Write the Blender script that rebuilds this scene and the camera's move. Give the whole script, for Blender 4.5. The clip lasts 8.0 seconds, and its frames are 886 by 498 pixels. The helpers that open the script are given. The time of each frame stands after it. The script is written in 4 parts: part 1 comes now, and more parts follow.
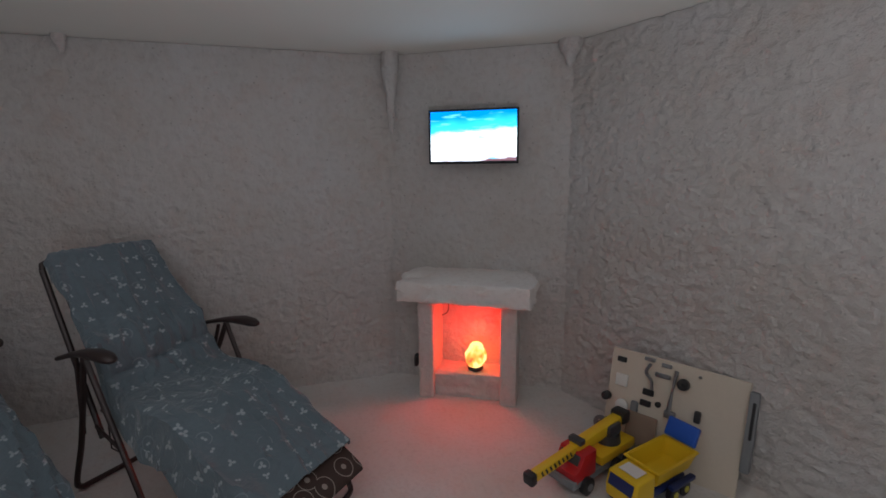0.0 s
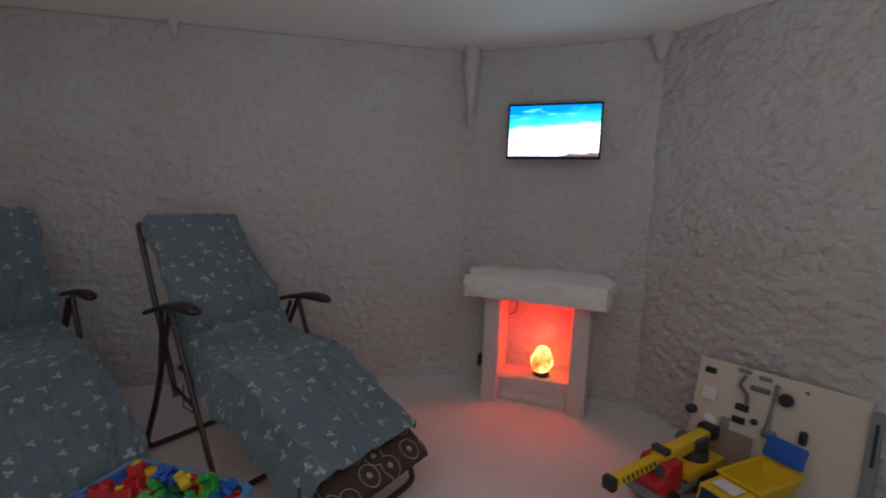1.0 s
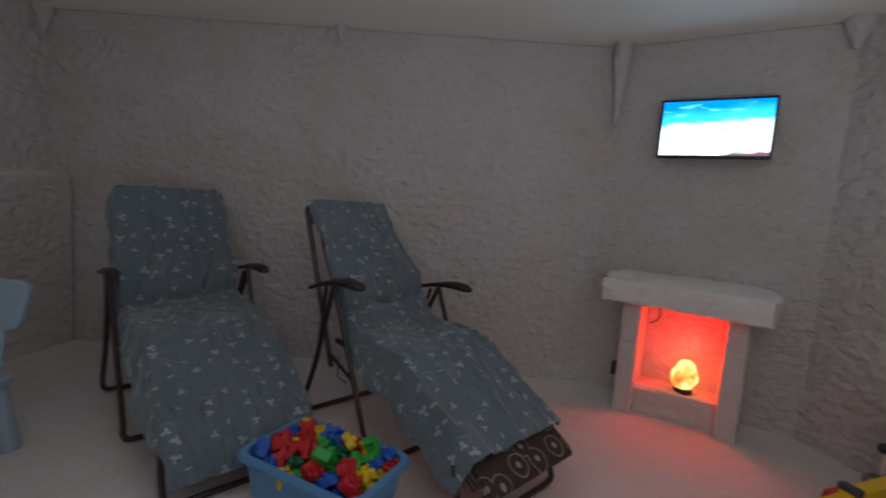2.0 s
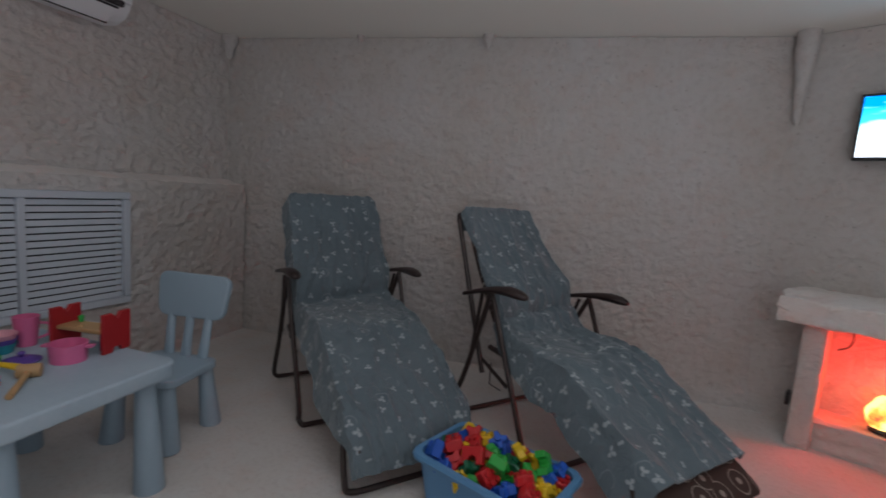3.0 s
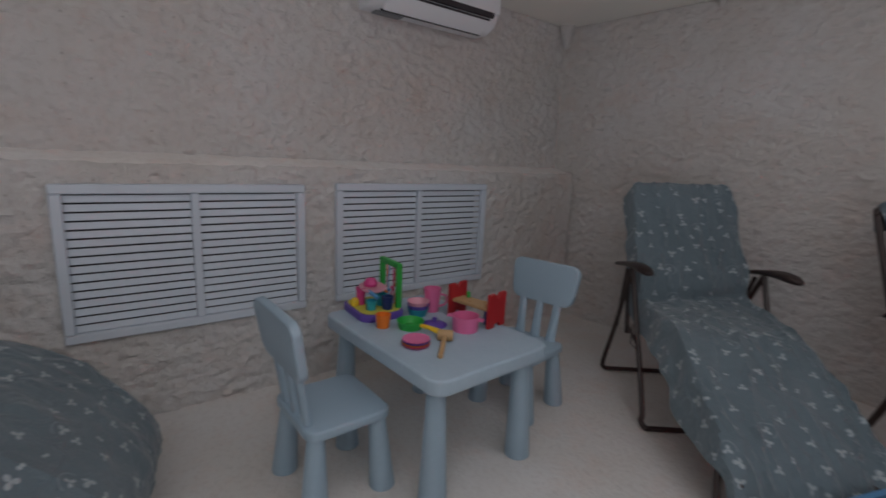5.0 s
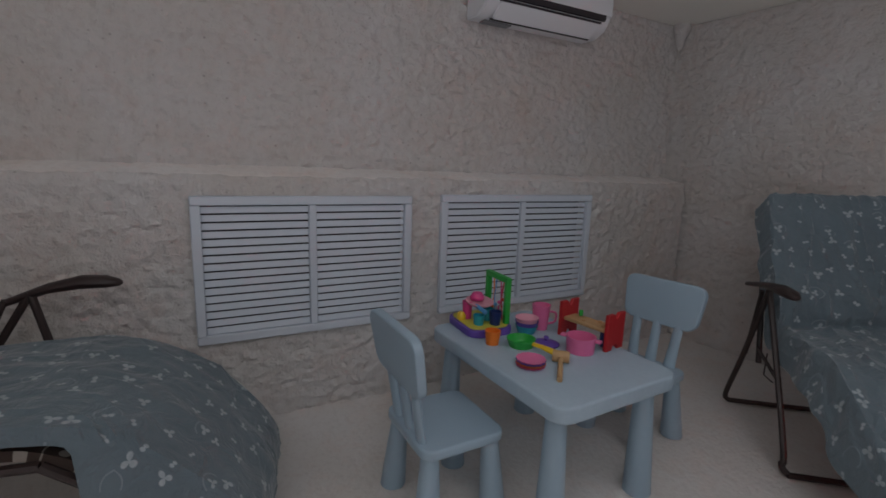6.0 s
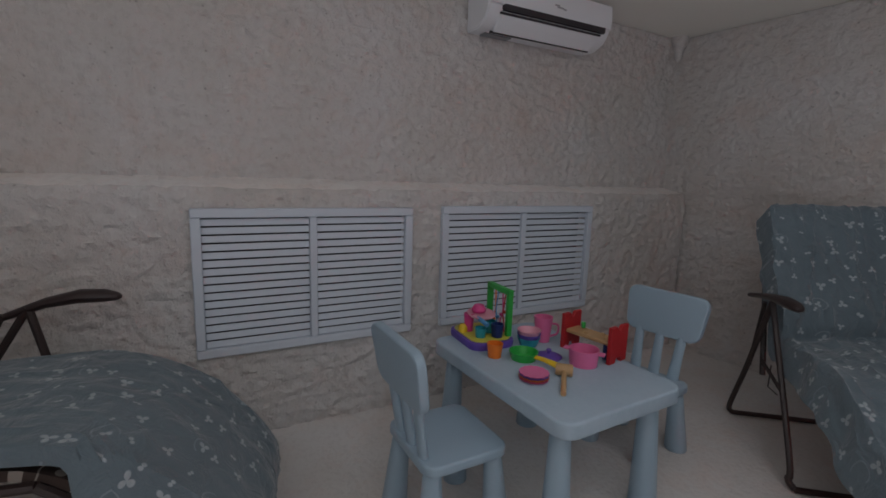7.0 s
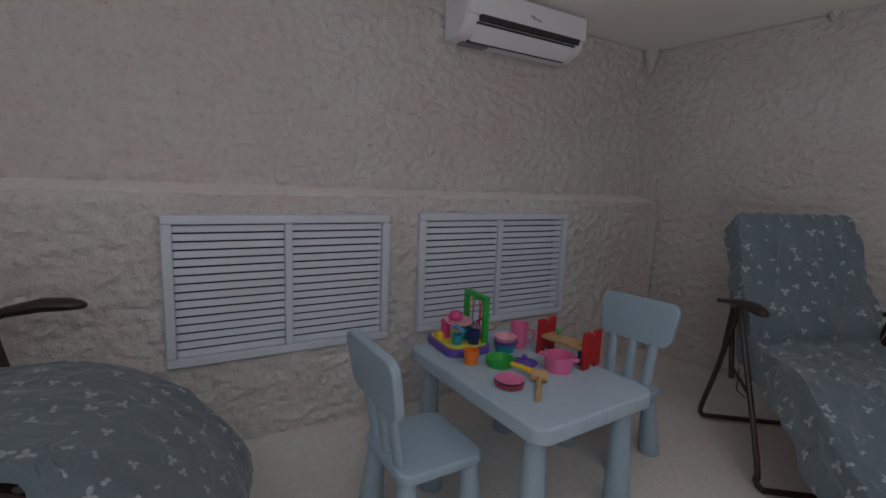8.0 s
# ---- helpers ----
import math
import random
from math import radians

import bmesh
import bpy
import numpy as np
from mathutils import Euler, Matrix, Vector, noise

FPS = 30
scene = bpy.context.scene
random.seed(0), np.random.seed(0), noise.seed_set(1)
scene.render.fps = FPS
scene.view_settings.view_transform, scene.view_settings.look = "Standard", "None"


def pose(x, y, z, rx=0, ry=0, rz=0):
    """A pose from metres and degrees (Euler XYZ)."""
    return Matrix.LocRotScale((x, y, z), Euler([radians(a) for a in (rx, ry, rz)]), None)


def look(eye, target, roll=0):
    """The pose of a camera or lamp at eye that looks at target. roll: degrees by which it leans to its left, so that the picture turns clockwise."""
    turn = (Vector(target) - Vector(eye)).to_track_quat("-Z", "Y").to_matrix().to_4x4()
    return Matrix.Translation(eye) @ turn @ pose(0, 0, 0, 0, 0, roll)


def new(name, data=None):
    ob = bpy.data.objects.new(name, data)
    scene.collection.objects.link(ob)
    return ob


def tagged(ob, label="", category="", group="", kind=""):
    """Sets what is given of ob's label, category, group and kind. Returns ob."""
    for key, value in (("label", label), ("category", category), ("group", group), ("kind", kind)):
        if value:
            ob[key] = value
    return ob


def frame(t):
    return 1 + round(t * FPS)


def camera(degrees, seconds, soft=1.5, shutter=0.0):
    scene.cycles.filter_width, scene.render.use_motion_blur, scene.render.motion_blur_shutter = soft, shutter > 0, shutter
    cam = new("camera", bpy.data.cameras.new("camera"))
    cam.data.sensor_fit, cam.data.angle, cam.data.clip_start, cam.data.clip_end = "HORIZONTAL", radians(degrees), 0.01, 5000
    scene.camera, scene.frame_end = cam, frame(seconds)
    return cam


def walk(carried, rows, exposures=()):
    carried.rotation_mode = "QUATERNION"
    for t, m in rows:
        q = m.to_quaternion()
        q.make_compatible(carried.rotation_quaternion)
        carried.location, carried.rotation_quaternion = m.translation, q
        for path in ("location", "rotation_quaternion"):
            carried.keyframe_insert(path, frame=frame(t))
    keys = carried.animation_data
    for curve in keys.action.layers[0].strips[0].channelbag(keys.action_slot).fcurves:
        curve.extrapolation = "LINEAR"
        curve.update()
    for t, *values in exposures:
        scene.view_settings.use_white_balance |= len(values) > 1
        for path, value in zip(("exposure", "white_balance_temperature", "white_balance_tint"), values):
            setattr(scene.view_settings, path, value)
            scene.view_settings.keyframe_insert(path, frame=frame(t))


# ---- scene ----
# camera and walk
cam = camera(88.0, 8.0, soft=1.6, shutter=0.45)
PATH = [
    (0.0, look((3.193, -2.538, 1.404), (3.561, -0.604, 1.051), -0.7)),
    (0.5, look((3.14, -2.519, 1.3), (3.461, -0.563, 1.027), 0.4)),
    (1.0, look((3.062, -2.497, 1.184), (3.228, -0.517, 0.96), 2.1)),
    (1.5, look((2.959, -2.503, 1.119), (2.976, -0.513, 0.913), 3.3)),
    (2.0, look((2.835, -2.515, 1.101), (2.586, -0.542, 0.89), 4.3)),
    (3.5, look((2.475, -2.601, 1.122), (1.602, -0.821, 0.852), 3.8)),
    (4.0, look((2.412, -2.631, 1.144), (1.277, -1.017, 0.816), 2.9)),
    (4.5, look((2.338, -2.671, 1.132), (0.991, -1.238, 0.77), 2.3)),
    (5.0, look((2.252, -2.728, 1.13), (0.698, -1.528, 0.746), 2.6)),
    (6.5, look((2.106, -2.824, 1.134), (0.353, -1.925, 0.79), 1.8)),
    (7.0, look((2.111, -2.816, 1.14), (0.37, -1.884, 0.822), 1.9)),
    (7.5, look((2.118, -2.811, 1.146), (0.392, -1.847, 0.843), 2.2)),
    (8.0, look((2.121, -2.806, 1.145), (0.418, -1.797, 0.856), 2.3)),
]
walk(cam, PATH, exposures=[(0.0, -0.90), (2.0, -0.96), (3.5, -0.35), (5.0, -0.30), (6.5, -0.49), (8.0, -0.46)])

# world and light
CEIL = 2.068
LIP = 2.065
world = bpy.data.worlds.new("world")
scene.world = world
world.use_nodes = True
world.node_tree.nodes["Background"].inputs[0].default_value = (0.8, 0.85, 1.0, 1)
world.node_tree.nodes["Background"].inputs[1].default_value = 0.05


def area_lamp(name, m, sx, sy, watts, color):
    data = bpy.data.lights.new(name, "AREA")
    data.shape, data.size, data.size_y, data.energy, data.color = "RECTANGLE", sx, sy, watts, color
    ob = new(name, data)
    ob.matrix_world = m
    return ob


def point_lamp(name, place, radius, watts, color):
    data = bpy.data.lights.new(name, "POINT")
    data.shadow_soft_size, data.energy, data.color = radius, watts, color
    ob = new(name, data)
    ob.location = place
    return ob


# added unseen lamps without fixtures: cool fill from behind, one under mid-ceiling, fill shining up behind
area_lamp("back_fill_light", look((3.6, -4.40, 1.05), (2.9, 0, 1.2)), 0.9, 1.9, 4.5, (0.76, 0.87, 1.0))
area_lamp("unseen_overhead_light", look((2.0, -1.5, 2.05), (2.0, -1.5, 0)), 0.9, 0.9, 3.4, (0.90, 0.915, 1.0))
area_lamp("upward_fill_light", look((3.1, -3.0, 0.70), (3.1, -3.0, 3.0)), 0.45, 0.45, 43.0, (0.89, 0.908, 1.0))
PLAN = [(0.0, 0.02), (3.42, 0.39), (4.40, -0.07), (6.20, -4.35), (0.0, -4.65)]
point_lamp("salt_lamp_light", (3.905, 0.085, 0.40), 0.04, 6.0, (1.0, 0.014, 0.008))


# materials
def base_material(name, color, rough=0.6, metal=0.0):
    m = bpy.data.materials.new(name)
    m.use_nodes = True
    b = m.node_tree.nodes["Principled BSDF"]
    b.inputs["Base Color"].default_value = (*color, 1)
    b.inputs["Roughness"].default_value = rough
    b.inputs["Metallic"].default_value = metal
    return m, m.node_tree, b


def textured(name, color, rough=0.6, vary=0.12, scale=8.0, fine=90.0, bump=0.2, dist=0.002, metal=0.0, island=False, tint=None):
    """A surface with a broad and a fine mottling of its colour and fine relief."""
    m, nt, b = base_material(name, color, rough, metal)
    N, K = nt.nodes, nt.links
    co = N.new("ShaderNodeTexCoord")
    n1 = N.new("ShaderNodeTexNoise")
    n1.inputs["Scale"].default_value, n1.inputs["Detail"].default_value = scale, 4
    n2 = N.new("ShaderNodeTexNoise")
    n2.inputs["Scale"].default_value, n2.inputs["Detail"].default_value = fine, 3
    for n in (n1, n2):
        K.new(co.outputs["Object"], n.inputs["Vector"])
    mix = N.new("ShaderNodeMix")
    mix.data_type = "RGBA"
    lo = tint or tuple(c * (1 - vary) for c in color)
    hi = tuple(min(1, c * (1 + vary)) for c in color)
    mix.inputs["A"].default_value, mix.inputs["B"].default_value = (*lo, 1), (*hi, 1)
    add = N.new("ShaderNodeMath")
    add.operation = "MULTIPLY_ADD"
    K.new(n2.outputs["Fac"], add.inputs[0])
    add.inputs[1].default_value = 0.4
    sub = N.new("ShaderNodeMath")
    sub.operation = "MULTIPLY"
    K.new(n1.outputs["Fac"], sub.inputs[0])
    sub.inputs[1].default_value = 0.65
    K.new(sub.outputs[0], add.inputs[2])
    K.new(add.outputs[0], mix.inputs["Factor"])
    K.new(mix.outputs["Result"], b.inputs["Base Color"])
    rr = N.new("ShaderNodeMapRange")
    rr.inputs["To Min"].default_value, rr.inputs["To Max"].default_value = max(0.03, rough - 0.1), min(1, rough + 0.1)
    K.new(n1.outputs["Fac"], rr.inputs["Value"])
    K.new(rr.outputs[0], b.inputs["Roughness"])
    bp = N.new("ShaderNodeBump")
    bp.inputs["Strength"].default_value, bp.inputs["Distance"].default_value = bump, dist
    K.new(n2.outputs["Fac"], bp.inputs["Height"])
    K.new(bp.outputs[0], b.inputs["Normal"])
    return m


def salt_material(name, color, grain, depth, speck=0.0):
    """Rough plaster of rock salt: lumps, grains, faint pink and ochre veins, dark specks for small pits; pit shade is
    put into the colour.
    """
    m, nt, b = base_material(name, color, 0.85)
    N, K = nt.nodes, nt.links
    co = N.new("ShaderNodeTexCoord")

    def noise(scale, detail, rough=0.6):
        n = N.new("ShaderNodeTexNoise")
        n.inputs["Scale"].default_value, n.inputs["Detail"].default_value, n.inputs["Roughness"].default_value = scale, detail, rough
        K.new(co.outputs["Object"], n.inputs["Vector"])
        return n
    broad, mid, fine = noise(1.6, 3), noise(grain, 5), noise(grain * 5, 4)
    ramp = N.new("ShaderNodeValToRGB")
    e = ramp.color_ramp.elements
    e[0].position, e[0].color = 0.3, (color[0] * 0.95, color[1] * 0.90, color[2] * 0.86, 1)
    e[1].position, e[1].color = 0.7, (min(1, color[0] * 1.03), color[1] * 1.02, color[2] * 1.03, 1)
    K.new(broad.outputs["Fac"], ramp.inputs["Fac"])
    last = ramp.outputs["Color"]
    # low spots of the bump noise darkened: their shade is multiplied into the colour
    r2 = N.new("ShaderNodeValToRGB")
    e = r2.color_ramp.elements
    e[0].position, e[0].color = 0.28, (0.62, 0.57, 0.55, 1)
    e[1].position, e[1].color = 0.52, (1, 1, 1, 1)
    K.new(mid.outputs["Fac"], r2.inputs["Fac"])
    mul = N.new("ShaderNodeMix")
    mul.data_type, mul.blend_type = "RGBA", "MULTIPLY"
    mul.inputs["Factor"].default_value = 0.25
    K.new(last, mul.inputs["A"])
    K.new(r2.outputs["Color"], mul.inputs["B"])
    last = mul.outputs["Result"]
    vein = noise(5.5, 4, 0.7)
    r4 = N.new("ShaderNodeValToRGB")
    e = r4.color_ramp.elements
    e[0].position, e[0].color = 0.50, (1, 1, 1, 1)
    e[1].position, e[1].color = 0.72, (1.0, 0.87, 0.82, 1)
    K.new(vein.outputs["Fac"], r4.inputs["Fac"])
    m4 = N.new("ShaderNodeMix")
    m4.data_type, m4.blend_type = "RGBA", "MULTIPLY"
    m4.inputs["Factor"].default_value = 0.5
    K.new(last, m4.inputs["A"])
    K.new(r4.outputs["Color"], m4.inputs["B"])
    last = m4.outputs["Result"]
    if speck:
        v = N.new("ShaderNodeTexVoronoi")
        v.inputs["Scale"].default_value = 19
        K.new(co.outputs["Object"], v.inputs["Vector"])
        r3 = N.new("ShaderNodeValToRGB")
        e = r3.color_ramp.elements
        e[0].position, e[0].color = 0.05, (0.3, 0.27, 0.25, 1)
        e[1].position, e[1].color = 0.12, (1, 1, 1, 1)
        K.new(v.outputs["Distance"], r3.inputs["Fac"])
        m2 = N.new("ShaderNodeMix")
        m2.data_type, m2.blend_type = "RGBA", "MULTIPLY"
        m2.inputs["Factor"].default_value = speck
        K.new(last, m2.inputs["A"])
        K.new(r3.outputs["Color"], m2.inputs["B"])
        last = m2.outputs["Result"]
    K.new(last, b.inputs["Base Color"])
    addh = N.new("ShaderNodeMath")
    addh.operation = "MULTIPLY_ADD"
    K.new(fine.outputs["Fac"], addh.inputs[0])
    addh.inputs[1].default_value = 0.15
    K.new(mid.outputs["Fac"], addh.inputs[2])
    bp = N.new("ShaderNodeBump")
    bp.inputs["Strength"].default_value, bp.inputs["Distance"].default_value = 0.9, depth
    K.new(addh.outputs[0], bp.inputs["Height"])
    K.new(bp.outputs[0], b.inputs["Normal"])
    return m


def fleece_material(name, color, mark, cells):
    """Fleece with small four-petalled prints scattered over it, by the cloth's own flat measure."""
    m, nt, b = base_material(name, color, 0.95)
    N, K = nt.nodes, nt.links
    b.inputs["Sheen Weight"].default_value = 0.3
    uv = N.new("ShaderNodeUVMap")
    v = N.new("ShaderNodeTexVoronoi")
    v.voronoi_dimensions, v.inputs["Scale"].default_value = "2D", cells
    v.inputs["Randomness"].default_value = 0.85
    K.new(uv.outputs[0], v.inputs["Vector"])
    sc = N.new("ShaderNodeVectorMath")
    sc.operation = "SUBTRACT"
    K.new(uv.outputs[0], sc.inputs[0])
    K.new(v.outputs["Position"], sc.inputs[1])
    ln = N.new("ShaderNodeVectorMath")
    ln.operation = "LENGTH"
    K.new(sc.outputs[0], ln.inputs[0])
    sep = N.new("ShaderNodeSeparateXYZ")
    K.new(sc.outputs[0], sep.inputs[0])

    def calc(op, a, bb=None):
        n = N.new("ShaderNodeMath")
        n.operation = op
        for i, q in enumerate((a, bb)):
            if q is None:
                continue
            if isinstance(q, (int, float)):
                n.inputs[i].default_value = q
            else:
                K.new(q, n.inputs[i])
        return n.outputs[0]
    ang = calc("ARCTAN2", sep.outputs["Y"], sep.outputs["X"])
    csep = N.new("ShaderNodeSeparateColor")
    K.new(v.outputs["Color"], csep.inputs[0])
    ang = calc("ADD", ang, calc("MULTIPLY", csep.outputs[0], 6.28))
    petal = calc("ABSOLUTE", calc("COSINE", calc("MULTIPLY", ang, calc("ADD", 1.0, calc("MULTIPLY", calc("GREATER_THAN", csep.outputs[1], 0.45), 0.5)))))
    size = calc("ADD", calc("MULTIPLY", csep.outputs[1], 0.013), 0.009)
    reach = calc("MULTIPLY", calc("ADD", calc("MULTIPLY", calc("POWER", petal, 1.1), 0.85), 0.15), size)
    inside = calc("MULTIPLY", calc("SUBTRACT", reach, ln.outputs["Value"]), 260.0)
    inside = calc("MINIMUM", calc("MAXIMUM", inside, 0.0), 1.0)
    inside = calc("MULTIPLY", inside, calc("GREATER_THAN", csep.outputs[2], 0.16))
    ring = calc("LESS_THAN", calc("ABSOLUTE", calc("SUBTRACT", ln.outputs["Value"], 0.027)), 0.0022)
    ring = calc("MULTIPLY", ring, calc("GREATER_THAN", csep.outputs[0], 0.84))
    ring = calc("MULTIPLY", calc("MULTIPLY", ring, calc("GREATER_THAN", calc("SINE", ang), -0.4)), 0.3)
    mask = calc("MAXIMUM", inside, ring)
    fz = N.new("ShaderNodeTexNoise")
    fz.inputs["Scale"].default_value, fz.inputs["Detail"].default_value = 45, 5
    K.new(uv.outputs[0], fz.inputs["Vector"])
    fz2 = N.new("ShaderNodeTexNoise")
    fz2.inputs["Scale"].default_value, fz2.inputs["Detail"].default_value = 5, 3
    K.new(uv.outputs[0], fz2.inputs["Vector"])
    mask = calc("MULTIPLY", mask, calc("ADD", calc("MULTIPLY", fz.outputs["Fac"], 0.8), 0.3))
    cm = N.new("ShaderNodeMix")
    cm.data_type = "RGBA"
    cm.inputs["A"].default_value = (*(c * 0.75 for c in color), 1)
    cm.inputs["B"].default_value = (*(c * 1.25 for c in color), 1)
    K.new(calc("ADD", calc("MULTIPLY", fz2.outputs["Fac"], 0.7), calc("MULTIPLY", fz.outputs["Fac"], 0.3)), cm.inputs["Factor"])
    mm = N.new("ShaderNodeMix")
    mm.data_type = "RGBA"
    mm.inputs["B"].default_value = (*mark, 1)
    K.new(cm.outputs["Result"], mm.inputs["A"])
    K.new(mask, mm.inputs["Factor"])
    K.new(mm.outputs["Result"], b.inputs["Base Color"])
    bp = N.new("ShaderNodeBump")
    bp.inputs["Strength"].default_value, bp.inputs["Distance"].default_value = 0.8, 0.012
    hz = N.new("ShaderNodeTexNoise")
    hz.inputs["Scale"].default_value, hz.inputs["Detail"].default_value = 160, 3
    K.new(uv.outputs[0], hz.inputs["Vector"])
    wr = N.new("ShaderNodeTexNoise")
    wr.inputs["Scale"].default_value, wr.inputs["Detail"].default_value, wr.inputs["Distortion"].default_value = 11, 4, 1.2
    K.new(uv.outputs[0], wr.inputs["Vector"])
    K.new(calc("ADD", calc("MULTIPLY", hz.outputs["Fac"], 0.12), calc("MULTIPLY", wr.outputs["Fac"], 2.0)), bp.inputs["Height"])
    K.new(bp.outputs[0], b.inputs["Normal"])
    return m


def screen_material():
    """The lit picture of the television: blue sky over a white slope with a dark foot."""
    m = bpy.data.materials.new("lit_screen")
    m.use_nodes = True
    nt = m.node_tree
    N, K = nt.nodes, nt.links
    N.clear()
    out = N.new("ShaderNodeOutputMaterial")
    em = N.new("ShaderNodeEmission")
    uv = N.new("ShaderNodeUVMap")
    sep = N.new("ShaderNodeSeparateXYZ")
    K.new(uv.outputs[0], sep.inputs[0])
    nz = N.new("ShaderNodeTexNoise")
    nz.inputs["Scale"].default_value, nz.inputs["Detail"].default_value = 3.2, 3
    K.new(uv.outputs[0], nz.inputs["Vector"])
    w = N.new("ShaderNodeMath")
    w.operation = "MULTIPLY_ADD"
    K.new(nz.outputs["Fac"], w.inputs[0])
    w.inputs[1].default_value = 0.28
    K.new(sep.outputs["Y"], w.inputs[2])
    tilt = N.new("ShaderNodeMath")
    tilt.operation = "MULTIPLY_ADD"
    K.new(sep.outputs["X"], tilt.inputs[0])
    tilt.inputs[1].default_value = -0.10
    K.new(w.outputs[0], tilt.inputs[2])
    ramp = N.new("ShaderNodeValToRGB")
    el = ramp.color_ramp.elements
    stops = [(0.0, (0.10, 0.05, 0.06)), (0.10, (0.12, 0.06, 0.08)), (0.14, (0.75, 0.85, 1.0)), (0.5, (0.85, 0.95, 1.0)),
             (0.66, (0.55, 0.9, 1.0)), (0.74, (0.03, 0.50, 0.85)), (1.0, (0.0, 0.16, 0.55))]
    el[0].position, el[0].color = stops[0][0], (*stops[0][1], 1)
    el[1].position, el[1].color = stops[-1][0], (*stops[-1][1], 1)
    for p, c in stops[1:-1]:
        q = el.new(p)
        q.color = (*c, 1)
    K.new(tilt.outputs[0], ramp.inputs["Fac"])
    st = N.new("ShaderNodeMapping")
    st.inputs["Scale"].default_value = (3.5, 11.0, 1.0)
    st.inputs["Rotation"].default_value = (0, 0, 0.25)
    K.new(uv.outputs[0], st.inputs["Vector"])
    wisp = N.new("ShaderNodeTexNoise")
    wisp.inputs["Scale"].default_value, wisp.inputs["Detail"].default_value = 1.0, 4
    K.new(st.outputs[0], wisp.inputs["Vector"])
    wr = N.new("ShaderNodeValToRGB")
    wr.color_ramp.elements[0].position, wr.color_ramp.elements[0].color = 0.56, (0, 0, 0, 1)
    wr.color_ramp.elements[1].position, wr.color_ramp.elements[1].color = 0.66, (0.8, 0.8, 0.8, 1)
    K.new(wisp.outputs["Fac"], wr.inputs["Fac"])
    mixw = N.new("ShaderNodeMix")
    mixw.data_type = "RGBA"
    mixw.inputs["B"].default_value = (0.10, 0.45, 0.62, 1)
    K.new(wr.outputs["Color"], mixw.inputs["Factor"])
    K.new(ramp.outputs["Color"], mixw.inputs["A"])
    K.new(mixw.outputs["Result"], em.inputs["Color"])
    em.inputs["Strength"].default_value = 5.5
    K.new(em.outputs[0], out.inputs["Surface"])
    return m


def glow_material(name):
    """A salt crystal lit from within, with darker veins."""
    m = bpy.data.materials.new(name)
    m.use_nodes = True
    nt = m.node_tree
    N, K = nt.nodes, nt.links
    b = N["Principled BSDF"]
    co = N.new("ShaderNodeTexCoord")
    nz = N.new("ShaderNodeTexNoise")
    nz.inputs["Scale"].default_value, nz.inputs["Detail"].default_value = 14, 4
    K.new(co.outputs["Object"], nz.inputs["Vector"])
    ramp = N.new("ShaderNodeValToRGB")
    e = ramp.color_ramp.elements
    e[0].position, e[0].color = 0.36, (0.9, 0.05, 0.01, 1)
    e[1].position, e[1].color = 0.55, (1.0, 0.75, 0.25, 1)
    mid = e.new(0.45)
    mid.color = (1.0, 0.35, 0.04, 1)
    K.new(nz.outputs["Fac"], ramp.inputs["Fac"])
    K.new(ramp.outputs["Color"], b.inputs["Emission Color"])
    b.inputs["Emission Strength"].default_value = 3.2
    b.inputs["Base Color"].default_value = (0.8, 0.4, 0.25, 1)
    return m


def swirl_material(name):
    """Brown cushion cloth with pale looping tendrils."""
    m, nt, b = base_material(name, (0.055, 0.035, 0.028), 0.9)
    N, K = nt.nodes, nt.links
    uv = N.new("ShaderNodeUVMap")
    v = N.new("ShaderNodeTexVoronoi")
    v.voronoi_dimensions, v.inputs["Scale"].default_value = "2D", 9
    K.new(uv.outputs[0], v.inputs["Vector"])
    r = N.new("ShaderNodeValToRGB")
    r.color_ramp.interpolation = "CONSTANT"
    e = r.color_ramp.elements
    dark, pale = (0.05, 0.032, 0.026, 1), (0.30, 0.27, 0.24, 1)
    e[0].position, e[0].color = 0.0, pale
    e[1].position, e[1].color = 0.10, dark
    for p, c in ((0.335, pale), (0.365, dark)):
        q = e.new(p)
        q.color = c
    K.new(v.outputs["Distance"], r.inputs["Fac"])
    K.new(r.outputs["Color"], b.inputs["Base Color"])
    return m


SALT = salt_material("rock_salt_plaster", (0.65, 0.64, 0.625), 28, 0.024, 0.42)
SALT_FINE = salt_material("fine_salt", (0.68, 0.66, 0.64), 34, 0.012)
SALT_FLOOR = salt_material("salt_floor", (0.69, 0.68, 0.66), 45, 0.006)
# raised salt tone; on the ledge top it paints in the overhead light
SALT_BRIGHT = salt_material("brightened_salt", (0.90, 0.885, 0.87), 40, 0.008)
CEILING = textured("ceiling_paint", (0.90, 0.885, 0.83), 0.7, 0.03, 2, 60, 0.1)
GRILLE = textured("grey_white_lacquer", (0.61, 0.665, 0.74), 0.45, 0.05, 3, 80, 0.05)
SHADE_BACKING = textured("painted_cavity_shade", (0.012, 0.012, 0.014), 0.9, 0.2)
BLUE_PLASTIC = textured("pale_blue_plastic", (0.34, 0.45, 0.54), 0.42, 0.05, 4, 150, 0.12, 0.001)
DUSTY_BLUE = textured("salt_dusted_blue_plastic", (0.44, 0.53, 0.60), 0.5, 0.1, 7, 60, 0.12, 0.001, tint=(0.31, 0.42, 0.52))
FLEECE = fleece_material("blue_grey_fleece", (0.128, 0.170, 0.196), (0.45, 0.50, 0.53), 14.0)
BROWN_CLOTH = swirl_material("brown_swirl_cloth")
